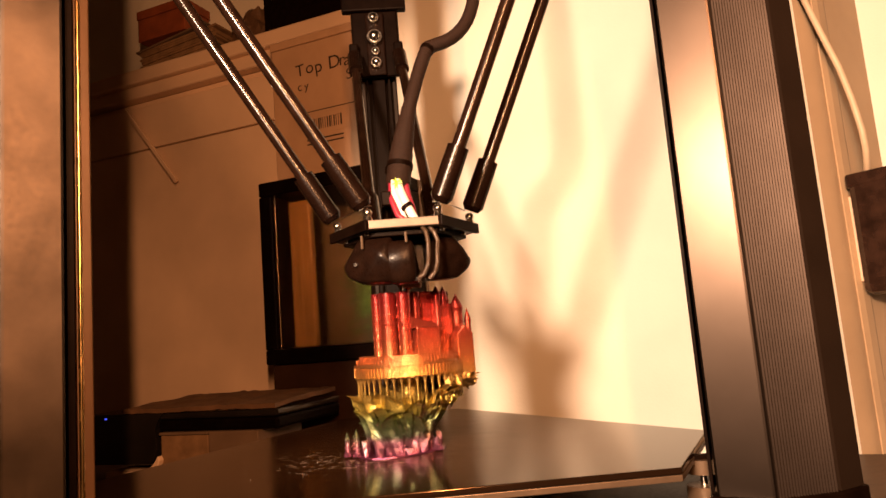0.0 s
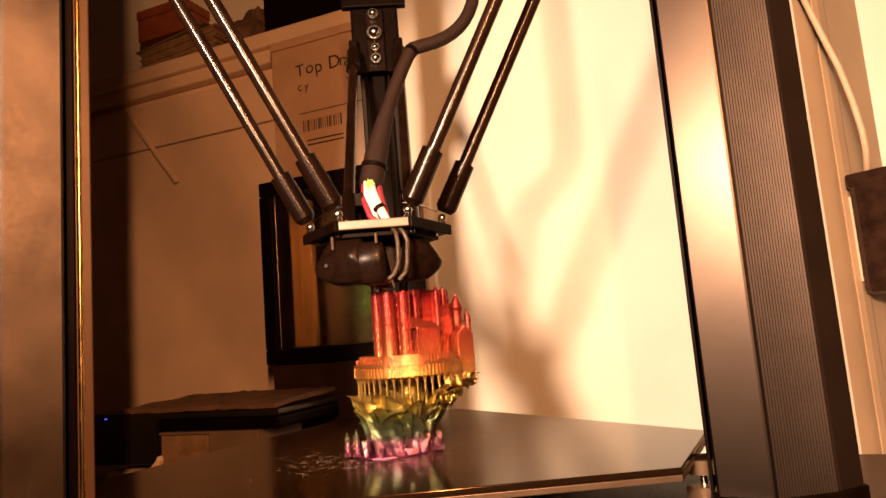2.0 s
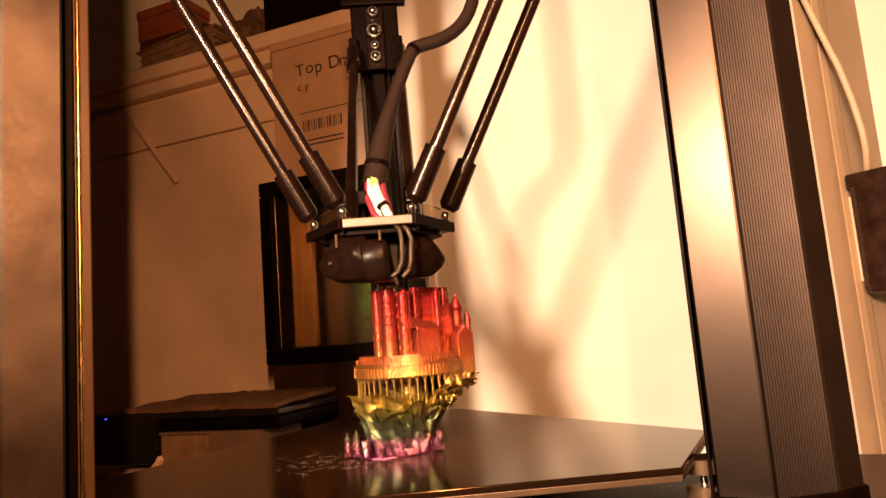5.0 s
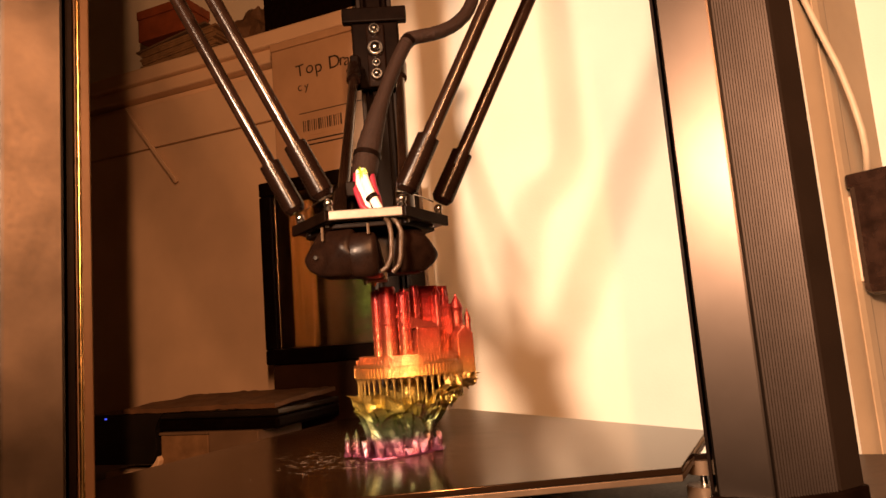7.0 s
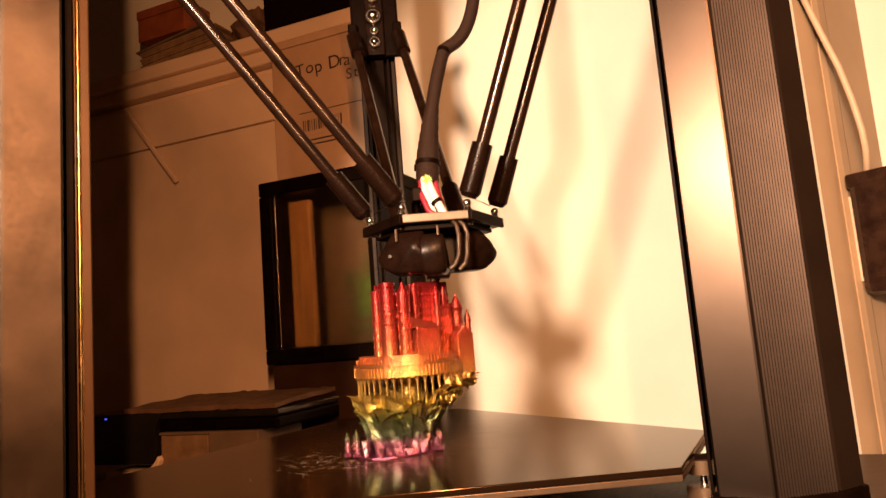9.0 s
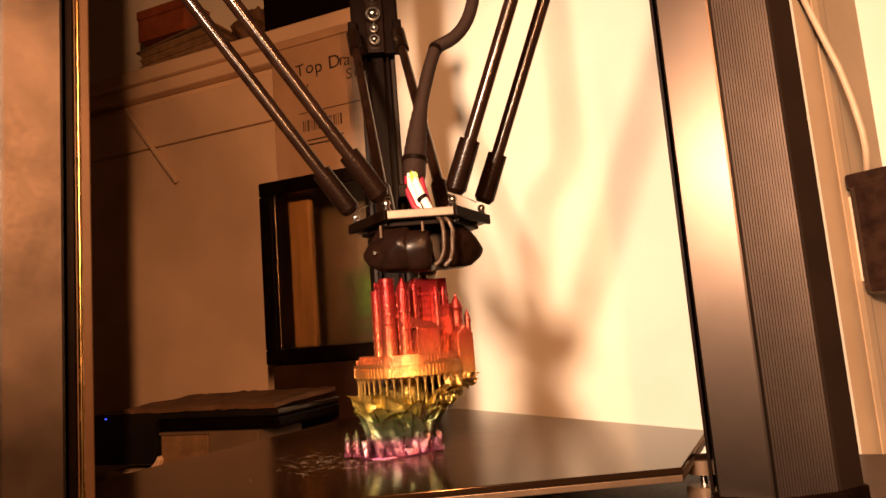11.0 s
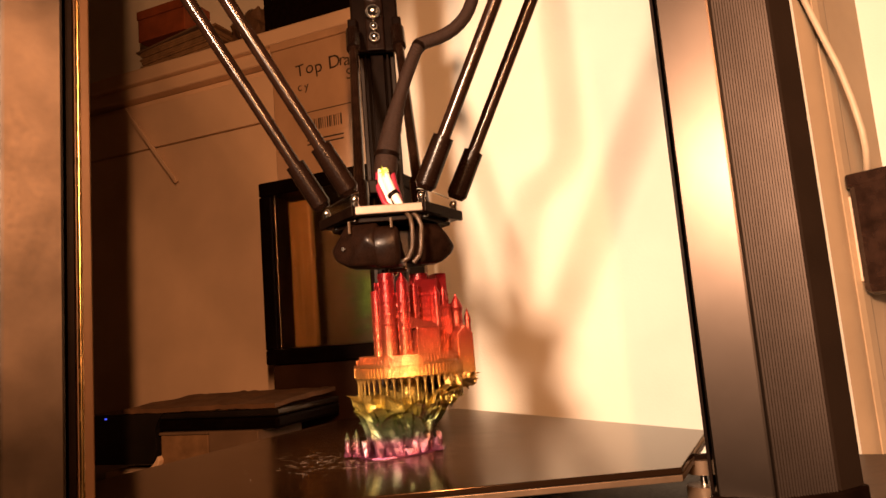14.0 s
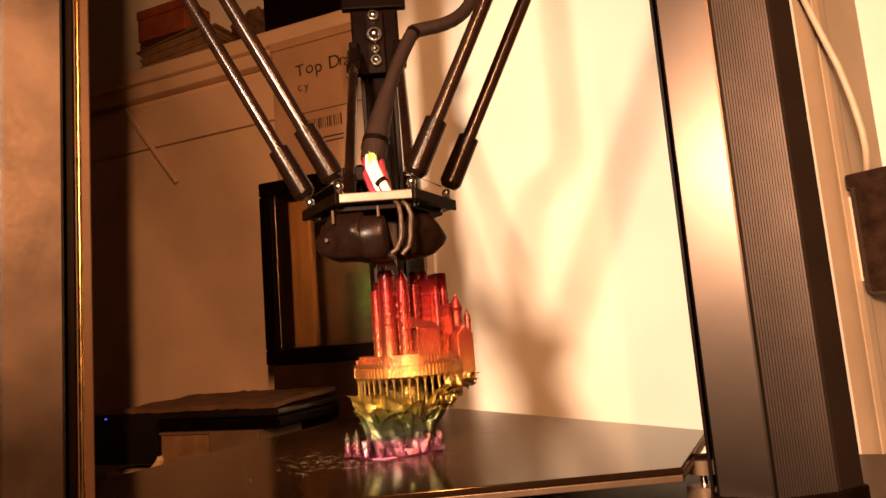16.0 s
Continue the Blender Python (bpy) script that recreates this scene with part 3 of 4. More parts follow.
def tower(x, y, r, z0, top, cols=8, step=0.0042, cap="flat", tip=0.0, plain=0.0, skip=5):
    """A castle tower; what lies above the layer of the clip's start rises out of it with the print."""
    low = min(top, CUT_START)
    bm = B()
    if plain:
        cone(bm, (x, y, z0), (x, y, plain), r * 1.05, r * 1.02, 32)
        cone(bm, (x, y, plain - 0.0016), (x, y, plain), r * 1.05, r * 1.16, 32)
        cone(bm, (x, y, (z0 + plain) / 2), (x, y, (z0 + plain) / 2 + 0.0012), r * 1.12, r * 1.12, 32)
    windowed(bm, x, y, r, plain or z0, low, cols, step, skip)
    if top <= CUT_START and cap == "cone":
        hgt = tip - low
        prof = [(0.0, 1.05), (0.08, 1.20), (0.30, 1.02), (0.50, 0.72), (0.70, 0.42), (0.85, 0.20), (1.0, 0.03)]
        for (s0, r0), (s1, r1) in zip(prof, prof[1:]):
            cone(bm, (x, y, low + hgt * s0), (x, y, low + hgt * s1), r * r0, r * r1, 24, s0 == 0.0)
        cone(bm, (x, y, low - 0.0022), (x, y, low), r * 1.0, r * 1.22, 24)
    ob = castle_part("tower", bm, "", True)
    if max(top, tip) > CUT_START:
        h = max(top, tip)
        bm = B()
        if cap == "cone":
            base = min(top, h - 0.005)
            cone(bm, (x, y, CUT_START - 0.022), (x, y, CUT_START - (h - base)), r * 0.9, r * 0.9, 24)
            cone(bm, (x, y, CUT_START - (h - base)), (x, y, CUT_START), r * 0.97, 0.0004, 24)
        else:
            windowed(bm, x, y, r * 0.965, CUT_START - 0.022, CUT_START, cols, step, skip)
        GROWING.append((castle_part("tower_top", bm, "freshly printed red top layers", True), h))
    return ob


def block(lo, hi, top):
    """A straight-walled wing; its upper layers rise with the print."""
    low = min(top, CUT_START)
    bm = box(B(), (lo[0], lo[1], lo[2]), (hi[0], hi[1], low), 0.0004)
    x = lo[0] + 0.0014
    while x < hi[0] - 0.001:
        box(bm, (x - 0.0005, lo[1] - 0.0016, lo[2]), (x + 0.0005, lo[1] + 0.0004, low - 0.0006))
        x += 0.0026
    z = lo[2] + 0.004
    while z < low - 0.002:
        box(bm, (lo[0] + 0.0002, lo[1] - 0.0020, z), (hi[0] - 0.0002, lo[1] + 0.0004, z + 0.0011))
        z += 0.0056
    cx, cy = (lo[0] + hi[0]) / 2, (lo[1] + hi[1]) / 2
    spin = Matrix.Translation((cx, cy, 0)) @ Matrix.Rotation(radians(20), 4, "Z") @ Matrix.Translation((-cx, -cy, 0))
    bm.transform(spin)
    castle_part("wing", bm)
    if top > CUT_START:
        e = 0.0004
        bm = box(B(), (lo[0] + e, lo[1] + e, CUT_START - 0.021), (hi[0] - e, hi[1] - e, CUT_START), 0.0002)
        bm.transform(spin)
        GROWING.append((castle_part("wing_top", bm, "freshly printed red top layers"), top))


def gable(x0, x1, y0, y1, z0, eave, ridge, ribs):
    bm = B()
    xm = (x0 + x1) / 2
    ring = [(x0, z0), (x1, z0), (x1, eave), (xm, ridge), (x0, eave)]
    f = [bm.verts.new((x, y0, z)) for x, z in ring]
    g = [bm.verts.new((x, y1, z)) for x, z in ring]
    bm.faces.new(f), bm.faces.new(g[::-1])
    for i in range(5):
        bm.faces.new((f[i], g[i], g[(i + 1) % 5], f[(i + 1) % 5]))
    house = castle_part("gabled_house", bm)
    for k in range(ribs):
        x = x0 + (x1 - x0) * (k + 0.5) / ribs
        top = eave + (ridge - eave) * (1 - abs(x - xm) / (xm - x0)) - 0.001
        part("rib", box(B(), (x - 0.0005, y0 - 0.0016, z0), (x + 0.0005, y0 + 0.0002, top)), M_SILK, house)
    for x, z, x2, z2 in ((x0, eave, xm, ridge), (xm, ridge, x1, eave)):
        part("verge", tube(B(), [(x, y0 - 0.0005, z), (x2, y0 - 0.0005, z2)], 0.0007, 6), M_SILK, house)
    cy = (y0 + y1) / 2
    house.matrix_basis = Matrix.Translation((xm, cy, 0)) @ Matrix.Rotation(radians(20), 4, "Z") @ Matrix.Translation((-xm, -cy, 0))


def ribbed_house(x0, x1, y0, y1, z0, eave, ridge):
    """A house with a closely ribbed front wall, and a roof that falls to one side behind it."""
    house = castle_part("ribbed_house", box(B(), (x0, y0, z0), (x1, y1, eave), 0.0003))
    n = 10
    for k in range(n):
        x = x0 + (x1 - x0) * (k + 0.5) / n
        part("rib", box(B(), (x - 0.00040, y0 - 0.0014, z0), (x + 0.00045, y0 + 0.0002, eave - 0.0008)), M_SILK, house)
    for k in range(7):
        z = z0 + (eave - z0) * (k + 0.6) / 7
        part("course", box(B(), (x0 + 0.0004, y0 - 0.0004, z), (x1 - 0.0004, y0 + 0.0002, z + 0.0007)), M_SILK, house)
    part("corner_pier", box(B(), (x0 - 0.0010, y0 - 0.0010, z0), (x0 + 0.0005, y0 + 0.001, eave + 0.0012), 0.0002), M_SILK, house)
    part("cornice", box(B(), (x0 - 0.0006, y0 - 0.0012, eave - 0.0004), (x1 + 0.0004, y0 + 0.003, eave + 0.0007), 0.0002), M_SILK, house)
    ya, yb = y0 + 0.004, y1
    roof = [(x, y, z) for y in (ya, yb) for x, z in ((x0 - 0.004, eave), (x1, eave + 0.001), (x1 - 0.002, eave + 0.003), (x0 - 0.004, ridge))]
    part("roof", hull(B(), roof), M_SILK, house)
    cx, cy = (x0 + x1) / 2, (y0 + y1) / 2
    house.matrix_basis = Matrix.Translation((cx, cy, 0)) @ Matrix.Rotation(radians(20), 4, "Z") @ Matrix.Translation((-cx, -cy, 0))


# brim, violet rocks and small turrets at the foot
bm = B()
ring = []
for k in range(40):
    a = k * math.tau / 40
    r = 0.037 + 0.003 * math.sin(3 * a + 1) + 0.002 * rng.random()
    ring.append((0.001 + r * math.cos(a), -0.030 + r * 0.85 * math.sin(a)))
castle_part("brim", prism(bm, ring, 0.0, 0.0012))
for k in range(30):
    a = k * math.tau / 30 + rng.uniform(-0.05, 0.05)
    r = rng.uniform(0.022, 0.034)
    h, w = rng.choice((0.004, 0.007, 0.009, 0.013)) * rng.uniform(0.8, 1.2), rng.uniform(0.0024, 0.0070)
    c = Vector((0.004 + r * math.cos(a), -0.032 + r * 0.85 * math.sin(a), 0.001))
    pts = []
    for q in range(7):
        b = q * math.tau / 7
        pts.append(c + Vector((w * math.cos(b) * rng.uniform(0.8, 1.2), w * math.sin(b), 0)))
        pts.append(c + Vector((w * 0.55 * math.cos(b) + 0.003 * rng.uniform(-1, 1), w * 0.55 * math.sin(b), h * rng.uniform(0.55, 1.0))))
    castle_part("rock", hull(B(), pts))
for x, y, h in ((-0.0385, -0.040, 0.019), (-0.0305, -0.044, 0.021), (-0.0345, -0.030, 0.015)):
    bm = B()
    windowed(bm, x, y, 0.0022, 0.001, h * 0.70, 6, 0.0024)
    cone(bm, (x, y, h * 0.68), (x, y, h * 0.74), 0.0022, 0.0028, 10)
    cone(bm, (x, y, h * 0.74), (x, y, h * 1.05), 0.0022, 0.0002, 10)
    cone(bm, (x, y, 0.001), (x, y, 0.0045), 0.0042, 0.0026, 9)
    castle_part("turret", bm)

# the flower-like cup: a core with rings of curled leaves
bm = B()
c0, c1, c2 = centre(0.0), centre(0.03), centre(0.055)
cone(bm, c0 + Vector((0, 0, 0.001)), c1 + Vector((0, 0, 0.03)), 0.011, 0.017, 32)
cone(bm, c1 + Vector((0, 0, 0.03)), c2 + Vector((0, 0, 0.046)), 0.017, 0.026, 32)
castle_part("cup", bm, "", True)


def leaf(a, z, wide, r0, r1, lift, curl=0.006, thick=0.0011):
    """One acanthus leaf: it rises out of the cup at angle a, ridged along its rib, lobed, and curls outward and down at the tip."""
    c = centre(z)
    o, t = out(a), along(a)
    t = (t + Vector((0, 0, rng.uniform(-0.40, 0.40))) + o * rng.uniform(-0.45, 0.45)).normalized()
    r1 *= rng.uniform(0.94, 1.07)
    sway, phase, rows, n = rng.uniform(-0.003, 0.003), rng.uniform(0, 6), [], 10
    bm = B()
    for i in range(n + 1):
        s = i / n
        r = r0 + (r1 - r0) * s ** 1.25 + curl * 0.7 * max(0.0, s - 0.65) ** 1.3
        up = z + lift * (1.12 * s - 0.12 * s * s) - curl * 2.0 * max(0.0, s - 0.75) ** 1.4
        w = wide * max(0.04, math.sin(math.pi * (0.24 + 0.76 * s)) ** 0.6) * (1 + 0.12 * math.sin(s * 19 + phase))
        mid = c + o * r + t * sway * s * s + Vector((0, 0, up))
        rows.append([mid + t * w * q - o * (0.50 * abs(q) ** 0.8 * w) + o * (0.22 * w if q == 0 else 0) + Vector((0, 0, 0.12 * w * math.sin(9 * s + 3 * q + phase))) for q in (-1, -0.6, -0.22, 0, 0.22, 0.6, 1)])
    front = [[bm.verts.new(p) for p in r] for r in rows]
    behind = [[bm.verts.new(p - o * thick - Vector((0, 0, 0.0004))) for p in r] for r in rows]
    for g, flip in ((front, False), (behind, True)):
        for i in range(n):
            for j in range(6):
                f = (g[i][j], g[i][j + 1], g[i + 1][j + 1], g[i + 1][j])
                bm.faces.new(f[::-1] if flip else f)
    edge = lambda g: g[0] + [r[6] for r in g[1:]] + g[-1][::-1][1:] + [r[0] for r in g[-2:0:-1]]
    ef, eb = edge(front), edge(behind)
    for i in range(len(ef)):
        j = (i + 1) % len(ef)
        bm.faces.new((ef[i], ef[j], eb[j], eb[i]))
    castle_part("leaf", bm, "", True)


# rings of leaves from the foot upward: count, height, half width, radius at root and tip, rise, curl
for n, z, wide, r0, r1, lift, curl in ((12, 0.001, 0.0085, 0.0190, 0.0290, 0.019, 0.006), (12, 0.004, 0.0100, 0.0235, 0.0315, 0.024, 0.006), (12, 0.008, 0.0120, 0.0215, 0.0360, 0.029, 0.007),
                                       (13, 0.017, 0.0125, 0.0260, 0.0405, 0.024, 0.008), (13, 0.025, 0.0125, 0.0300, 0.0435, 0.023, 0.006),
                                       (14, 0.031, 0.0105, 0.0330, 0.0450, 0.017, 0.006), (14, 0.037, 0.0080, 0.0410, 0.0475, 0.013, 0.004)):
    for k in range(n):
        leaf((k + 0.37 * n * n) * math.tau / n + rng.uniform(-0.13, 0.13), z + rng.uniform(-0.003, 0.003), wide * rng.uniform(0.8, 1.15), r0, r1, lift * rng.uniform(0.85, 1.12), curl * rng.uniform(0.6, 1.3))
# more of them climb over the terrace on the far side
for k in range(16):
    a = -70 + 9 * k
    leaf(radians(a) + rng.uniform(-0.08, 0.08), 0.030 + 0.0016 * k * rng.uniform(0.7, 1.1), 0.0090 * rng.uniform(0.8, 1.2), 0.034, 0.050 + 0.0005 * k, 0.015 * rng.uniform(0.7, 1.2), 0.008)
for k in range(11):
    leaf(radians(-48 + 10 * k), 0.046 + rng.uniform(-0.004, 0.005), 0.0080, 0.040, 0.0570, 0.011 * rng.uniform(0.8, 1.2), 0.008)

# the arcade and the terrace on it
TX, TY, TR = 0.0155, -0.030, 0.0445
bm = cone(B(), (TX, TY, 0.040), (TX, TY, 0.062), TR - 0.034, TR - 0.034, 48)
castle_part("terrace_core", bm, "", True)
for k in range(44):
    a = k * math.tau / 44
    x, y = TX + (TR - 0.0016) * math.cos(a), TY + (TR - 0.0016) * math.sin(a)
    bm = cone(B(), (x, y, 0.041), (x, y, 0.058), 0.00085, 0.00085, 8)
    cone(bm, (x, y, 0.0570), (x, y, 0.0600), 0.0009, 0.0016, 8, False)
    cone(bm, (x, y, 0.0600), (x, y, 0.0625), 0.0016, 0.0034, 8)
    castle_part("column", bm, "", True)
bm = cone(B(), (TX, TY, 0.0615), (TX, TY, 0.0705), TR, TR, 72)
for k in range(90):
    a = k * math.tau / 90
    m = Matrix.Translation((TX + TR * math.cos(a), TY + TR * math.sin(a), 0.0625)) @ Matrix.Rotation(a, 4, "Z")
    box(bm, (-0.0005, -0.0006, 0), (0.0016, 0.0006, 0.0075), 0, m)
castle_part("terrace", bm)
bm = cone(B(), (TX, TY, 0.0705), (TX, TY, 0.0722), TR + 0.0012, TR + 0.0012, 72)
cone(bm, (TX, TY, 0.0722), (TX, TY, 0.0755), TR - 0.0015, TR - 0.0015, 72)
crown(bm, TX, TY, TR - 0.0012, 0.0735, 96, 0.0026)
castle_part("parapet", bm)
bm = cone(B(), (TX, TY, 0.0755), (TX, TY, 0.0785), TR - 0.004, TR - 0.004, 64)
crown(bm, TX, TY, TR - 0.004, 0.0765, 92, 0.0022)
castle_part("upper_step", bm)

# towers, wings and houses
Z0 = 0.077
tower(-0.0076, -0.0440, 0.0044, Z0, 0.1318, 8, 0.0038, skip=6)
tower(0.0018, -0.0500, 0.0070, Z0, 0.1490, 11, 0.0036, plain=0.104)
tower(0.0146, -0.0550, 0.0056, Z0, 0.1385, 7, 0.0042, "cone", 0.1480, skip=0)
tower(-0.0040, -0.0250, 0.0060, Z0, 0.1400, 10, 0.0042)
tower(0.0290, -0.0240, 0.0085, Z0, 0.1470, 11, 0.0050)
tower(0.0240, -0.0420, 0.0040, Z0, 0.1350, 8, 0.0042)
tower(0.0425, -0.0330, 0.0031, Z0, 0.1250, 6, 0.0042, "cone", 0.1345)
tower(0.0487, -0.0250, 0.0028, Z0, 0.1250, 6, 0.0042, "cone", 0.1335)
tower(0.0596, -0.0200, 0.0049, 0.062, 0.1130, 8, 0.0040, "cone", 0.1264)
tower(0.0693, -0.0110, 0.0026, 0.056, 0.1025, 6, 0.0038, "cone", 0.1138)
block((-0.006, -0.040, Z0), (0.022, -0.018, 0), 0.1290)
block((0.020, -0.034, Z0), (0.0405, -0.006, 0), 0.1400)
block((0.0400, -0.0200, Z0), (0.0500, 0.0020, 0), 0.1455)
block((0.0385, -0.0290, Z0), (0.0530, -0.0150, 0), 0.1180)
ribbed_house(0.0205, 0.0390, -0.0640, -0.0420, Z0, 0.0990, 0.1085)
gable(0.0520, 0.0660, -0.0420, -0.0150, 0.0600, 0.0905, 0.0985, 7)
# a rocky ledge with curled leaves under the small turrets
for k in range(30):
    a = radians(-52 + 4.2 * k)
    r = rng.uniform(0.044, 0.055)
    c = Vector((TX + r * math.cos(a), TY + r * math.sin(a), 0.057 + rng.uniform(-0.006, 0.004)))
    pts = [c + Vector((rng.uniform(-0.003, 0.003), rng.uniform(-0.003, 0.003), rng.uniform(-0.006, 0.004))) for _ in range(8)]
    castle_part("rock", hull(B(), pts))
# smears and flakes of dried glue round the foot of the print
bm = B()
for k in range(190):
    a, r = rng.uniform(0, math.tau), abs(rng.gauss(0.046, 0.020))
    x, y = -0.018 + 1.35 * r * math.cos(a), -0.043 + r * math.sin(a)
    s = rng.uniform(0.00008, 0.00022) * (2.4 if rng.random() < 0.06 else 1)
    m = Matrix.Translation((x, y, 0.0)) @ Matrix.Rotation(rng.gauss(0.25, 0.5), 4, "Z")
    box(bm, (-s * rng.uniform(1, 3.2), -s * 0.5, 0.0), (s * rng.uniform(1, 3.2), s * 0.5, 0.0003), 0, m)
for k in range(90):
    x, y = rng.gauss(-0.050, 0.030), rng.gauss(-0.052, 0.024)
    l, b = rng.uniform(0.0015, 0.007), rng.gauss(0.3, 0.4)
    p = [Vector((x + l * q * math.cos(b), y + l * q * math.sin(b) + rng.uniform(-0.0006, 0.0006), 0.0001)) for q in (0, 0.35, 0.7, 1)]
    tube(bm, p, rng.uniform(0.00006, 0.00013), 5)
tagged(part("glue_flakes", bm, M_FLAKE), "pale flakes and threads of dried glue on the black glass bed", "debris", "", "stuff")


# ---- things round the printer ----
def placed(name, label, category, u, k, z, group=""):
    ob = thing(name, label, category, (0, 0, 0), group)
    ob.matrix_basis = against_wall(u, k, z)
    return ob


# white cabinet with a wide front panel; x along the wall, y towards it
cab = placed("cabinet", "white painted cabinet with a plain front panel and an overhanging top", "cabinet", -0.80, 0.50, -0.075)
part("body", box(B(), (-0.5, 0.022, -0.05), (0.33, 0.10, 0.715), 0.002), M_WHITE_BOARD, cab)
part("lower_panel", box(B(), (-0.5, 0.010, 0.005), (0.33, 0.0215, 0.6025), 0.0025), M_WHITE_BOARD, cab)
part("upper_panel", box(B(), (-0.5, 0.010, 0.6055), (0.33, 0.0215, 0.700), 0.0025), M_WHITE_BOARD, cab)
top = part("top_board", box(B(), (-0.5, -0.012, 0.745), (0.56, 0.10, 0.775), 0.004), M_WHITE_BOARD, cab, "overhanging white top board")
part("moulding", box(B(), (-0.5, 0.000, 0.717), (0.56, 0.10, 0.7445), 0.004), M_WHITE_BOARD, top)
brace = placed("wooden_strip", "thin pale wooden strip leaning on the cabinet front", "strip", -0.779, 0.497, 0.533)
part("strip", box(B(), (-0.113, -0.0035, -0.004), (0.113, 0.0035, 0.004), 0.001, Matrix.Rotation(radians(53), 4, "Y")), M_WHITE_BOARD, brace)

book = placed("old_book", "thick worn book with yellowed pages lying on the cabinet top", "book", -0.70, 0.505, 0.70)
tilt = Matrix.Rotation(radians(-4), 4, "Y")
for i in range(9):
    part("page_block", box(B(), (-0.105 + 0.004 * math.sin(2.3 * i), 0.001 * math.sin(4 * i), 0.004 + 0.0055 * i), (0.095 + 0.006 * math.sin(1.7 * i), 0.085, 0.0088 + 0.0055 * i), 0.0012, tilt), M_PAPER, book)
part("cover", box(B(), (-0.110, -0.004, 0.000), (0.104, 0.088, 0.0036), 0.001, tilt), M_DULL, book)
part("cover", box(B(), (-0.110, -0.004, 0.0545), (0.080, 0.088, 0.0585), 0.001, tilt @ Matrix.Rotation(radians(-3), 4, "Y")), M_DULL, book, "curled worn cover")
red = placed("red_box", "red-brown carton lying on the old book", "box", -0.745, 0.512, 0.772)
part("body", box(B(), (-0.075, 0, 0), (0.055, 0.075, 0.05), 0.002), M_REDBOX, red)
part("lid", box(B(), (-0.077, -0.002, 0.0505), (0.057, 0.077, 0.07), 0.002), M_REDBOX, red)
rag = placed("crumpled_bag", "crumpled brown paper bag on the cabinet top", "bag", -0.545, 0.515, 0.70)
bag = B()
bmesh.ops.create_icosphere(bag, subdivisions=3, radius=1.0)
for v in bag.verts:
    p = v.co.copy()
    dent = 0.78 + 0.30 * noise.noise(p * 1.9) + 0.14 * noise.noise(p * 5.0)
    v.co = Vector((p.x * 0.062 * dent, 0.04 + p.y * 0.042 * dent, max(0.0, 0.042 + p.z * 0.060 * dent)))
part("bag", bag, M_CARD_DARK, rag)
dark = placed("dark_case", "black case on the cabinet top", "case", -0.40, 0.51, 0.70)
part("body", box(B(), (-0.09, 0, 0), (0.13, 0.085, 0.11), 0.006), M_PLASTIC, dark)
part("lid", box(B(), (-0.092, -0.002, 0.1105), (0.132, 0.087, 0.13), 0.005), M_PLASTIC, dark)

# the tank with a carton on top
tank = placed("glass_tank", "black-framed glass tank with wood and green tufts inside", "tank", -0.26, 0.38, 0.065)
W0, W1, TH, TD = -0.163, 0.065, 0.305, 0.17
part("stand", box(B(), (W0 + 0.006, 0.01, -0.19), (W1 - 0.006, TD, 0), 0.003), M_STAND, tank, "dark lacquered stand of the tank")
part("back_panel", box(B(), (W0, TD - 0.012, 0), (W1, TD, TH)), M_DULL, tank)
part("base_rail", box(B(), (W0, 0, 0), (W1, TD - 0.0125, 0.024), 0.003), M_BLACK, tank)
part("top_rail", box(B(), (W0, 0, TH - 0.024), (W1, TD - 0.0125, TH), 0.003), M_BLACK, tank)
for x0, x1 in ((W0, W0 + 0.026), (W1 - 0.026, W1)):
    part("corner_post", box(B(), (x0, 0, 0.0245), (x1, TD - 0.0125, TH - 0.0245), 0.003), M_BLACK, tank)
m_glass, nt, bsdf = nodes_of("tank_glass")
bsdf.inputs["Base Color"].default_value = (0.66, 0.60, 0.48, 1)
bsdf.inputs["Roughness"].default_value, bsdf.inputs["Transmission Weight"].default_value, bsdf.inputs["IOR"].default_value = 0.16, 1.0, 1.45
pane = part("pane", box(B(), (W0 + 0.0262, 0.008, 0.0245), (W1 - 0.0262, 0.0105, TH - 0.0245)), m_glass, tank)
pane.visible_shadow = False
part("wood_strip", box(B(), (W0 + 0.028, 0.045, 0.0245), (W0 + 0.070, 0.060, TH - 0.03), 0.003), M_WOOD, tank)
# Green tufts, added to stand for a soft green glow behind the glass.
bm = B()
rng = random.Random(11)
for i in range(420):
    a, d = rng.uniform(0, math.tau), abs(rng.gauss(0, 0.5))
    x = min(max(W0 + 0.133 + 0.045 * d * math.cos(a), W0 + 0.080), W1 - 0.03)
    z = 0.105 + 0.075 * d * math.sin(a)
    y = 0.120 + rng.uniform(-0.012, 0.02)
    d = Vector((rng.gauss(0, 0.7), -0.6, rng.gauss(0, 0.7)))
    cone(bm, (x, y, z), Vector((x, y, z)) + d * rng.uniform(0.003, 0.009), 0.0032, 0.0006, 5)
part("glow_tufts", bm, M_GLOW_TUFT, tank, "green tufts standing in for a soft green glow behind the pane")

# handwritten carton
hand = placed("labelled_carton", "brown cardboard carton with handwritten drawer label and barcode sticker", "box", -0.345, 0.45, 0.3702)
part("body", box(B(), (-0.088, 0, 0), (0.10, 0.045, 0.262), 0.002), M_CARD, hand)
part("lid", box(B(), (-0.090, -0.0018, 0.2625), (0.102, 0.0468, 0.277), 0.002), M_CARD, hand)


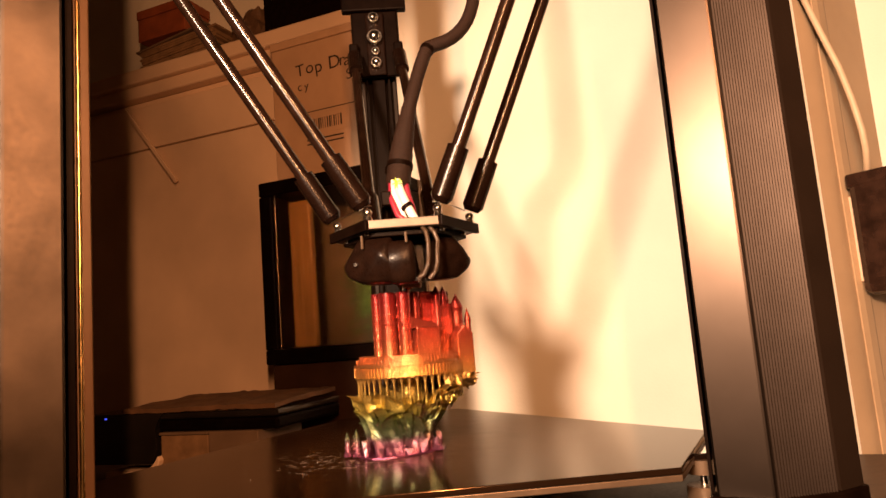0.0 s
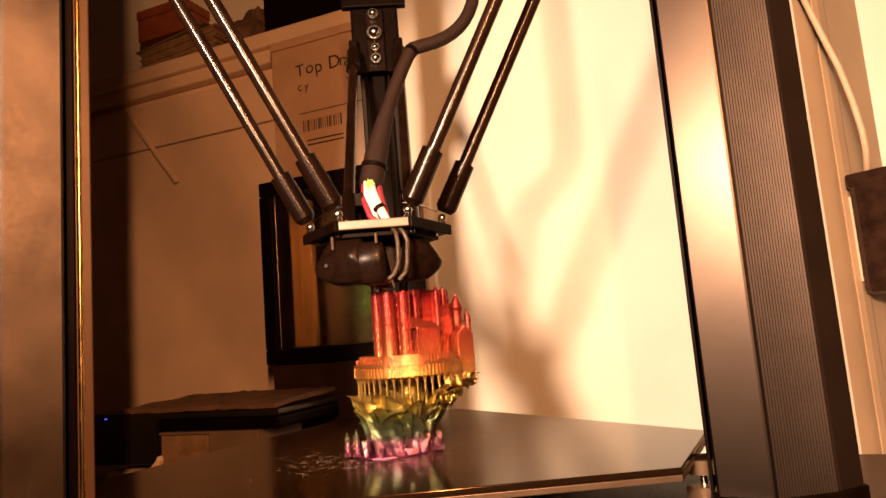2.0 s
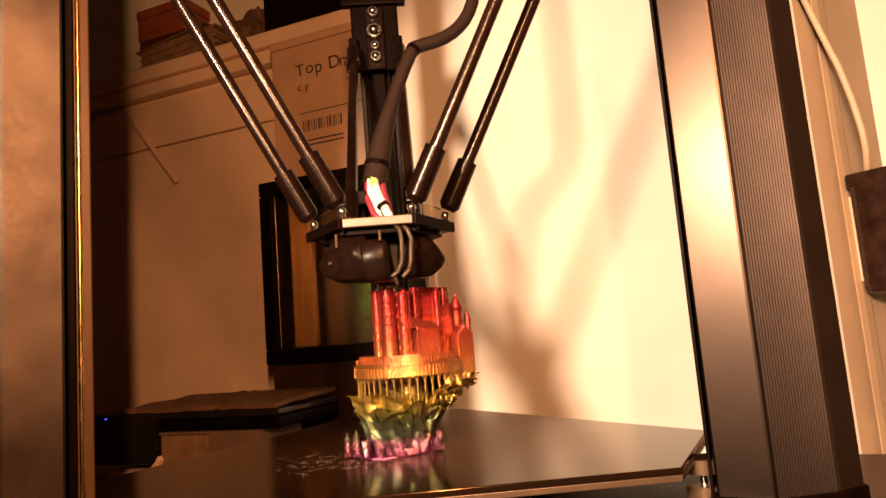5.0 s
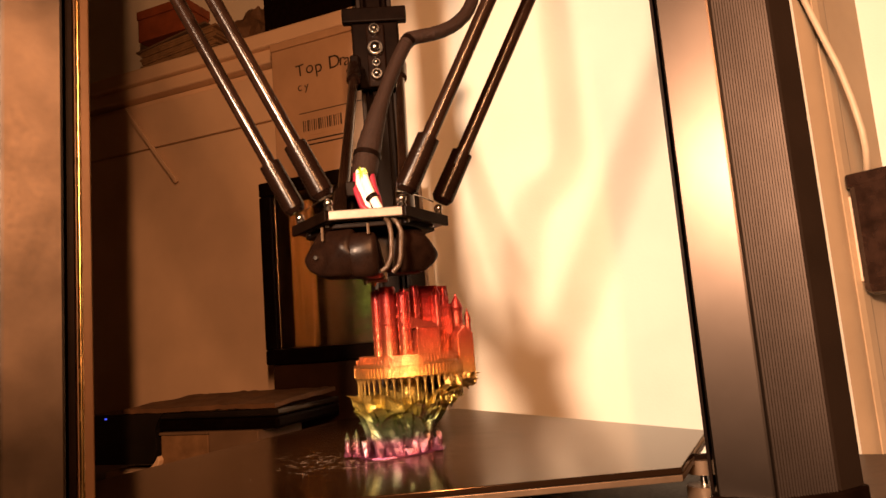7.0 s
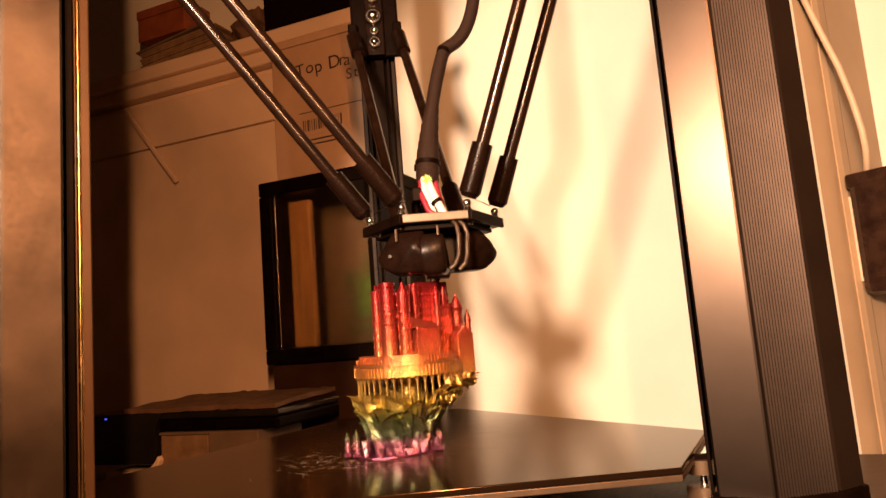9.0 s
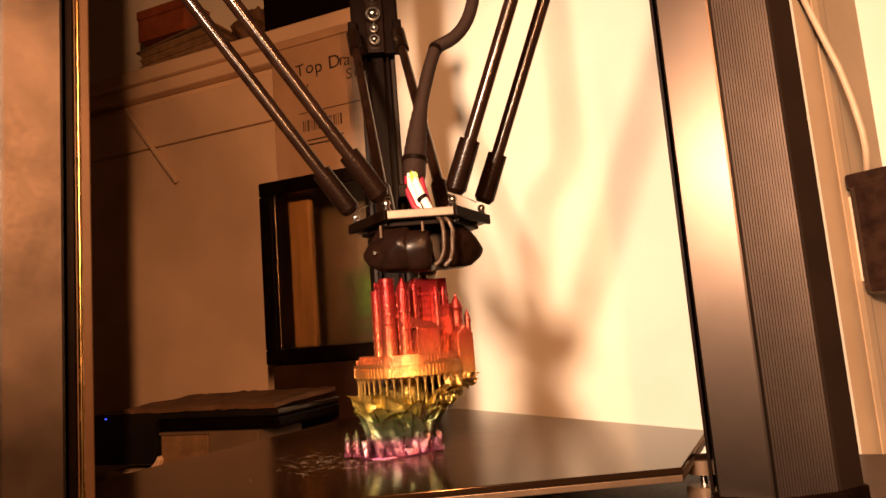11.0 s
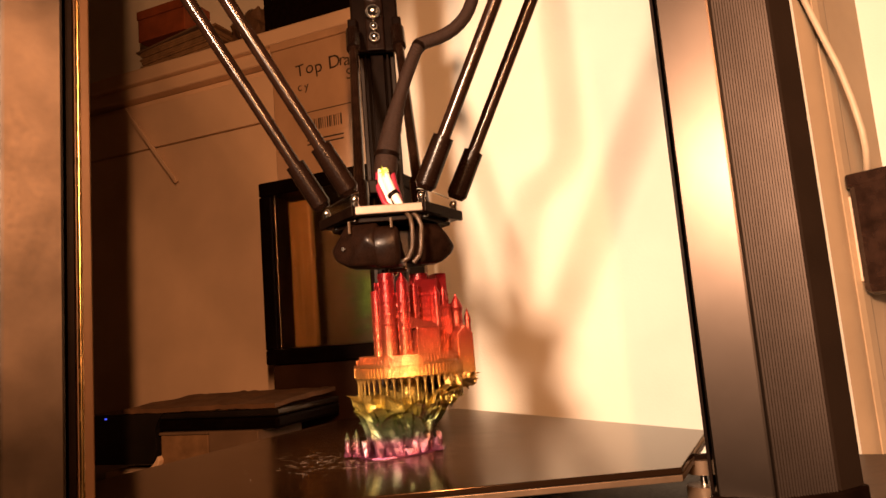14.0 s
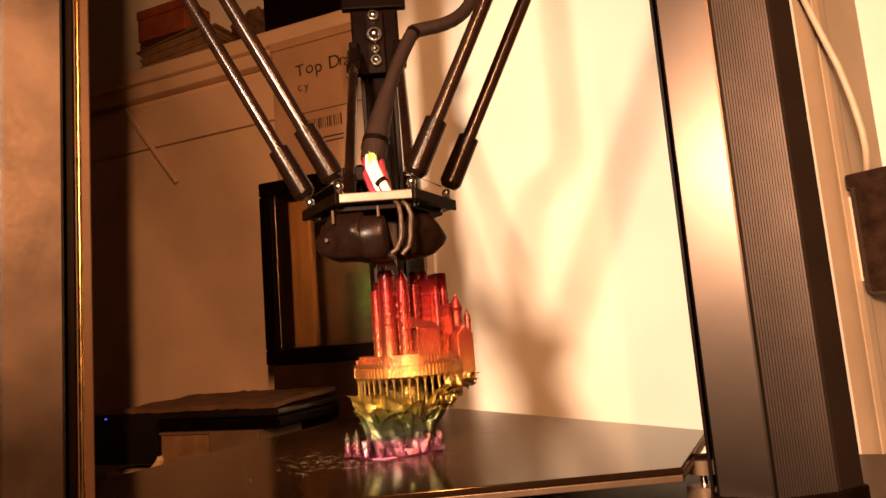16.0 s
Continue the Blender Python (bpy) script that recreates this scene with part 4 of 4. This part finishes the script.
def lettering(text, x, z, size, tilt, parent):
    cu = bpy.data.curves.new("text", "FONT")
    cu.body, cu.size, cu.extrude, cu.offset = text, size, 0.0001, 0.0
    tmp = bpy.data.objects.new("text", cu)
    me = bpy.data.meshes.new_from_object(tmp)
    bpy.data.objects.remove(tmp)
    me.materials.append(M_INK)
    ob = new("handwriting", me)
    ob.parent = parent
    ob.matrix_basis = Matrix.Translation((x, -0.0004, z)) @ Matrix.Rotation(radians(tilt), 4, "Y") @ Matrix.Rotation(radians(90), 4, "X")
    return tagged(ob, "dark handwritten words")


def handwritten(text, x, z, size, parent, seed):
    hand_rng = random.Random(seed)
    for ch in text:
        if ch != " ":
            lettering(ch, x, z + hand_rng.uniform(-0.0015, 0.0015), size * hand_rng.uniform(0.92, 1.1), hand_rng.uniform(-9, 5), parent)
        x += size * (0.30 if ch in " r" else 0.70 if ch in "TDwy" else 0.60)


handwritten("Top Drawer", -0.036, 0.203, 0.031, hand, 3)
handwritten("cy", -0.034, 0.176, 0.024, hand, 4)
handwritten("St", 0.066, 0.176, 0.026, hand, 5)
part("tape_line", box(B(), (-0.033, -0.0006, 0.132), (0.10, 0.0003, 0.1335)), M_INK, hand)
label = part("barcode_sticker", box(B(), (-0.034, -0.0008, 0.090), (0.070, 0.0002, 0.124)), M_CARD, hand)
for i, w in enumerate((2, 1, 3, 1, 1, 2, 1, 3, 2, 1, 1, 2, 3, 1, 2, 1, 1, 3)):
    x = -0.026 + i * 0.0045
    part("bar", box(B(), (x, -0.0014, 0.098), (x + 0.0009 * w, -0.0008, 0.118)), M_INK, label)
for z in (0.080, 0.072):
    part("print_line", box(B(), (-0.020, -0.0006, z), (0.055, 0.0003, z + 0.0025)), M_INK, hand)

riser = placed("riser_board", "dark wooden board raised on two battens beside the printer", "board", -0.62, 0.14, DESK_Z)
part("board", box(B(), (-0.45, 0, 0.03), (0.36, 0.33, 0.049), 0.003), M_DESK, riser)
for x in (-0.4, 0.32):
    part("batten", box(B(), (x - 0.02, 0.01, 0), (x + 0.02, 0.32, 0.0295), 0.002), M_DESK, riser)
RISER_Z = DESK_Z + 0.05
# low things beside the printer
dev = placed("router", "black rounded network box with a blue light and a white foot", "router", -0.54, 0.20, RISER_Z)
def upright_prism(outline, y0, y1, bevel):
    """A solid with that outline in x and z, from y0 to y1."""
    bm = prism(B(), outline, -y1, -y0, bevel)
    bm.transform(Matrix.Rotation(radians(90), 4, "X"))
    return bm


swoop = [(-0.085, 0.0185), (0.046, 0.0185), (0.056, 0.026), (0.061, 0.038), (0.061, 0.052), (0.057, 0.066), (0.062, 0.078), (0.074, 0.090), (-0.085, 0.090)]
part("body", upright_prism(swoop, 0.0, 0.12, 0.002), M_GLOSS_BLACK, dev)
lip = [(-0.030, 0.000), (0.040, 0.000), (0.066, 0.012), (0.072, 0.026), (0.068, 0.032), (0.060, 0.018), (0.046, 0.010), (-0.030, 0.010)]
part("foot", upright_prism(lip, -0.006, 0.11, 0.0015), M_WHITE_BOARD, dev, "pale curved foot")
part("status_light", box(B(), (-0.0355, -0.0012, 0.0835), (-0.0325, 0.004, 0.085)), M_LED, dev, "small blue light")
books = placed("book_block", "thick book with pale brown pages lying flat", "book", -0.425, 0.20, RISER_Z)
part("page_block", box(B(), (-0.047, 0.002, 0.0045), (0.036, 0.12, 0.058), 0.001), M_PAPER, books)
part("cover", box(B(), (-0.049, 0, 0), (0.037, 0.122, 0.004), 0.001), M_DULL, books)
part("cover", box(B(), (-0.049, 0, 0.0585), (0.037, 0.122, 0.0625), 0.001), M_DULL, books)
small = placed("small_carton", "small brown carton beside the book", "box", -0.346, 0.20, RISER_Z)
part("body", box(B(), (-0.040, 0, 0), (0.042, 0.10, 0.0625), 0.0015), M_DULL, small)
# Stiff two-layer slab, made up in place of a dark soft wedge.
lap = placed("dark_slab", "dark flat slab in two layers lying on the book and carton", "laptop", -0.39, 0.20, RISER_Z + 0.063)
part("base", box(B(), (-0.088, 0.004, 0), (0.115, 0.16, 0.016), 0.004), M_BLACK, lap)
part("upper_layer", box(B(), (-0.088, 0.004, 0.0165), (0.115, 0.16, 0.026), 0.003), M_GLOSS_BLACK, lap)
mag = placed("magazine", "crumpled brown magazine lying on the dark slab and router", "magazine", -0.44, 0.20, RISER_Z + 0.0895)
bm = B()
COLS, DEEP = 28, 8
low, high = [], []
for i in range(COLS + 1):
    for j in range(DEEP + 1):
        x, y = -0.100 + 0.262 * i / COLS, 0.002 + 0.15 * j / DEEP
        ruck = 0.0045 * noise.noise((x * 30, y * 40, 1.0)) + 0.0035 * noise.noise((x * 80, y * 60, 4.0))
        z = 0.004 + abs(ruck) + 0.006 * (j / DEEP)
        high.append(bm.verts.new((x, y + 0.004 * math.sin(17 * x), z + 0.002)))
        low.append(bm.verts.new((x, y + 0.004 * math.sin(17 * x), max(0.0002, z - 0.004))))
row = DEEP + 1
for g in (high, low):
    for i in range(COLS):
        for j in range(DEEP):
            bm.faces.new((g[i * row + j], g[(i + 1) * row + j], g[(i + 1) * row + j + 1], g[i * row + j + 1]))
rim = [i * row for i in range(COLS + 1)] + [COLS * row + j for j in range(1, row)] + [i * row + DEEP for i in range(COLS - 1, -1, -1)] + list(range(DEEP - 1, 0, -1))
for a, b in zip(rim, rim[1:] + rim[:1]):
    bm.faces.new((high[a], high[b], low[b], low[a]))
part("cover_sheet", bm, M_CARD_DARK, mag, "", True)

# on the wall beside the tower
adapter = placed("power_adapter", "dark brown scuffed power adapter plugged in at the wall reveal", "adapter", 0, 0, 0)
spot_at = line[-2] + step * 0.062
adapter.matrix_basis = WALL_M @ Matrix.Translation((spot_at.x, spot_at.y, 0.19)) @ Matrix.Rotation(heading, 4, "Z")
part("body", box(B(), (-0.066, -0.105, -0.090), (0.085, -0.0125, 0.088), 0.012), M_ADAPTER, adapter)
part("lid_edge", box(B(), (-0.0672, -0.1062, 0.070), (0.0862, -0.012, 0.091), 0.004), M_ADAPTER, adapter, "scuffed upper rim")
part("socket_plate", box(B(), (-0.05, -0.012, -0.07), (0.045, -0.0055, 0.06), 0.002), M_WHITE_BOARD, adapter)
cord = placed("wall_cord", "white cord hanging down beside the wall corner", "cord", 0.515, 0.5875, 0.19)
part("cord", tube(B(), [(0.36, 0, 0.90), (0.41, 0, 0.70), (0.447, 0, 0.56), (0.464, 0, 0.495), (0.480, 0, 0.437), (0.490, 0, 0.385), (0.496, 0, 0.338), (0.498, 0.006, 0.310), (0.499, 0.020, 0.288), (0.500, 0.045, 0.272)], 0.0046, 12), M_CABLE_WHITE, cord, "", True, Matrix.Translation((-0.515, -0.008, -0.19)))


# ---- what moves ----
# Seconds and the place of the print head in millimetres.
HEAD_ROWS = [
    (0, 20, -43, 189.1), (0.1, 24, -18, 189.2), (0.2, 17, -15, 189.2), (0.3, -6, -72, 189.3),
    (0.4, 27, -3, 189.4), (0.5, 34, -37, 189.4), (0.6, 15, -58, 189.5), (0.7, -5, -58, 189.6),
    (0.8, -3, -64, 189.6), (0.9, -8, -54, 189.7), (1, -2, -58, 189.8), (1.1, -11, -59, 189.9),
    (1.2, 19, -4, 189.9), (1.3, 40, -14, 190), (1.4, 35, -4, 190.1), (1.5, 36, -6, 190.1),
    (1.6, 16, -9, 190.2), (1.7, 36, 4, 190.3), (1.8, 12, -51, 190.3), (1.9, 40, 4, 190.4),
    (2, -3, -39, 190.5), (2.1, 44, -17, 190.5), (2.2, 21, 11, 190.6), (2.3, 13, -52, 190.7),
    (2.4, -3, -51, 190.7), (2.5, 35, 4, 190.8), (2.6, -3, -47, 190.9), (2.7, -5, -48, 191),
    (2.8, -7, -40, 191), (2.9, 22, -24, 191.1), (3, 21, -27, 191.2), (3.1, 13, -51, 191.2),
    (3.2, 4, -55, 191.3), (3.3, -3, -47, 191.4), (3.4, 39, 3, 191.4), (3.5, 8, -25, 191.5),
    (3.6, -10, -51, 191.6), (3.7, 13, -56, 191.6), (3.8, -1, -46, 191.7), (3.9, 19, -40, 191.8),
    (4, 40, 3, 191.8), (4.1, -4, -39, 191.9), (4.2, -12, -42, 192), (4.4, -2, -27, 192.1),
    (4.6, 4, -52, 192.3), (4.8, 41, -19, 192.4), (5, 0, -38, 192.5), (5.2, 41, -19, 192.7),
    (5.4, 15, -19, 192.8), (5.6, 0, -32, 192.9), (5.8, 42, -16, 193.1), (6, 27, -8, 193.2),
    (6.3, 17, -49, 193.4), (6.4, -10, -50, 193.5), (6.5, 19, -22, 193.6), (6.6, 18, -19, 193.6),
    (6.7, -2, -53, 193.7), (6.8, 38, -17, 193.8), (6.9, 42, -10, 193.8), (7, -7, -66, 193.9),
    (7.1, 26, -15, 194.1), (7.2, 17, -32, 194.2), (7.3, -3, -42, 194.4), (7.4, 17, -33, 194.6),
    (7.5, -1, -49, 194.7), (7.6, 18, -41, 194.9), (7.7, 12, -59, 195.1), (7.8, 25, 0, 195.2),
    (7.9, 9, -29, 195.4), (8, 41, -11, 195.6), (8.1, -4, -42, 195.7), (8.2, 40, -10, 195.9),
    (8.3, -1, -52, 196), (8.4, 30, -31, 196.2), (8.5, -2, -55, 196.4), (8.6, 16, -34, 196.5),
    (8.7, 20, 7, 196.7), (8.8, -1, -61, 196.9), (8.9, -6, -43, 197), (9, 46, -13, 197.2),
    (9.1, 46, -15, 197.4), (9.2, 6, -59, 197.5), (9.4, -2, -53, 197.9), (9.6, 38, -3, 198.2),
    (9.8, 19, -31, 198.6), (10, 5, -42, 198.9), (10.2, 15, -53, 199.3), (10.4, 9, -50, 199.6),
    (10.6, 38, -2, 200), (10.8, 30, -10, 200.3), (11, 34, -16, 200.7), (11.3, 14, -46, 201.2),
    (11.4, 47, -8, 201.4), (11.5, -1, -45, 201.6), (11.6, 7, -6, 201.7), (11.7, 35, -17, 201.9),
    (11.8, 47, -4, 202.1), (11.9, 23, -25, 202.3), (12, -7, -50, 202.4), (12.1, -8, -35, 202.6),
    (12.2, 16, 3, 202.8), (12.3, 31, -5, 203), (12.4, 36, 8, 203.1), (12.5, 36, 7, 203.3),
    (12.6, 12, -47, 203.4), (12.7, -5, -46, 203.5), (12.8, 35, -13, 203.7), (12.9, 11, -17, 203.8),
    (13, 12, 11, 203.9), (13.1, 22, -23, 204), (13.2, 26, -19, 204.1), (13.3, 9, -57, 204.3),
    (13.4, 19, -2, 204.4), (13.5, 9, -21, 204.5), (13.6, 12, -17, 204.6), (13.7, 43, -4, 204.7),
    (13.8, -11, -27, 204.9), (13.9, 29, 2, 205), (14, 9, -20, 205.1), (14.1, 20, -15, 205.2),
    (14.2, 35, -14, 205.3), (14.3, 12, -15, 205.5), (14.4, 37, -2, 205.6), (14.5, -7, -33, 205.7),
    (14.6, -1, -51, 205.8), (14.7, 18, 3, 205.9), (14.8, 17, -50, 206), (14.9, -7, -36, 206.1),
    (15, 36, -14, 206.2), (15.1, -3, -36, 206.3), (15.2, 31, -8, 206.4), (15.3, 0, -40, 206.4),
    (15.4, 34, -6, 206.5), (15.5, 16, -10, 206.6), (15.6, 34, -1, 206.7), (15.7, -7, -62, 206.8),
    (15.8, 17, -10, 206.9), (15.9, 13, -46, 207), (16, 1, -61, 207.1),
]


def head_place(row):
    return Vector((row[1], row[2], row[3])) / 1000


def arm_pose(low, high):
    return Matrix.Translation(low) @ (high - low).to_track_quat("Z", "Y").to_matrix().to_4x4()


def carriage_height(c, a):
    d = out(a) * (CARRIAGE_R - JOINT_R) - Vector((c.x, c.y, 0))
    return c.z + math.sqrt(ROD_LENGTH ** 2 - d.length ** 2)


def sleeve_path(c):
    """The line of the sleeved cable: up from the head to an elbow, then over to the hanger above."""
    start = c + Vector((-0.002, 0.0, 0.034))
    elbow = Vector((0.0375, -0.035, 0.356)) + (c - Vector((-0.0057, -0.068, 0.194))) * 0.62
    hanger = Vector((0.104, 0.0, 0.422))
    pts = []
    for i in range(41):
        s = i / 40
        if s < 0.62:
            u = s / 0.62
            mid = start.lerp(elbow, 0.45) + Vector((-0.006, 0, 0.012))
            pts.append(start * (1 - u) ** 2 + mid * 2 * u * (1 - u) + elbow * u * u)
        else:
            u = (s - 0.62) / 0.38
            mid = Vector((max(elbow.x + 0.022, hanger.x - 0.006), (elbow.y + hanger.y) / 2, elbow.z + 0.008))
            pts.append(elbow * (1 - u) ** 2 + mid * 2 * u * (1 - u) + hanger * u * u)
    return pts


def motions():
    rows = [(r[0], head_place(r)) for r in HEAD_ROWS]
    walk(head, [(t, Matrix.Translation(c)) for t, c in rows])
    for name, a in ANGLES.items():
        turn = Matrix.Rotation(a, 4, "Z")
        walk(CARRIAGES[name], [(t, Matrix.Translation(out(a) * CARRIAGE_R + Vector((0, 0, carriage_height(c, a)))) @ turn) for t, c in rows])
        for sg in (-1, 1):
            side = along(a) * sg * ROD_SPACING / 2
            walk(ARMS[name, sg], [(t, arm_pose(c + out(a) * JOINT_R + side, out(a) * CARRIAGE_R + side + Vector((0, 0, carriage_height(c, a))))) for t, c in rows])
    paths = [(t, sleeve_path(c)) for t, c in rows]
    for i, seg in enumerate(SLEEVE):
        k0, k1 = i * 40 / SEGMENTS, (i + 1) * 40 / SEGMENTS
        at = lambda p, k: p[int(k)].lerp(p[min(40, int(k) + 1)], k - int(k))
        walk(seg, [(t, arm_pose(at(p, k0), at(p, k1))) for t, p in paths])
    for piece, top in GROWING:
        walk(piece, [(t, Matrix.Translation((0, 0, max(0.0, min(top, c.z - 0.0597) - CUT_START)))) for t, c in rows[::4] + rows[-1:]])


motions()
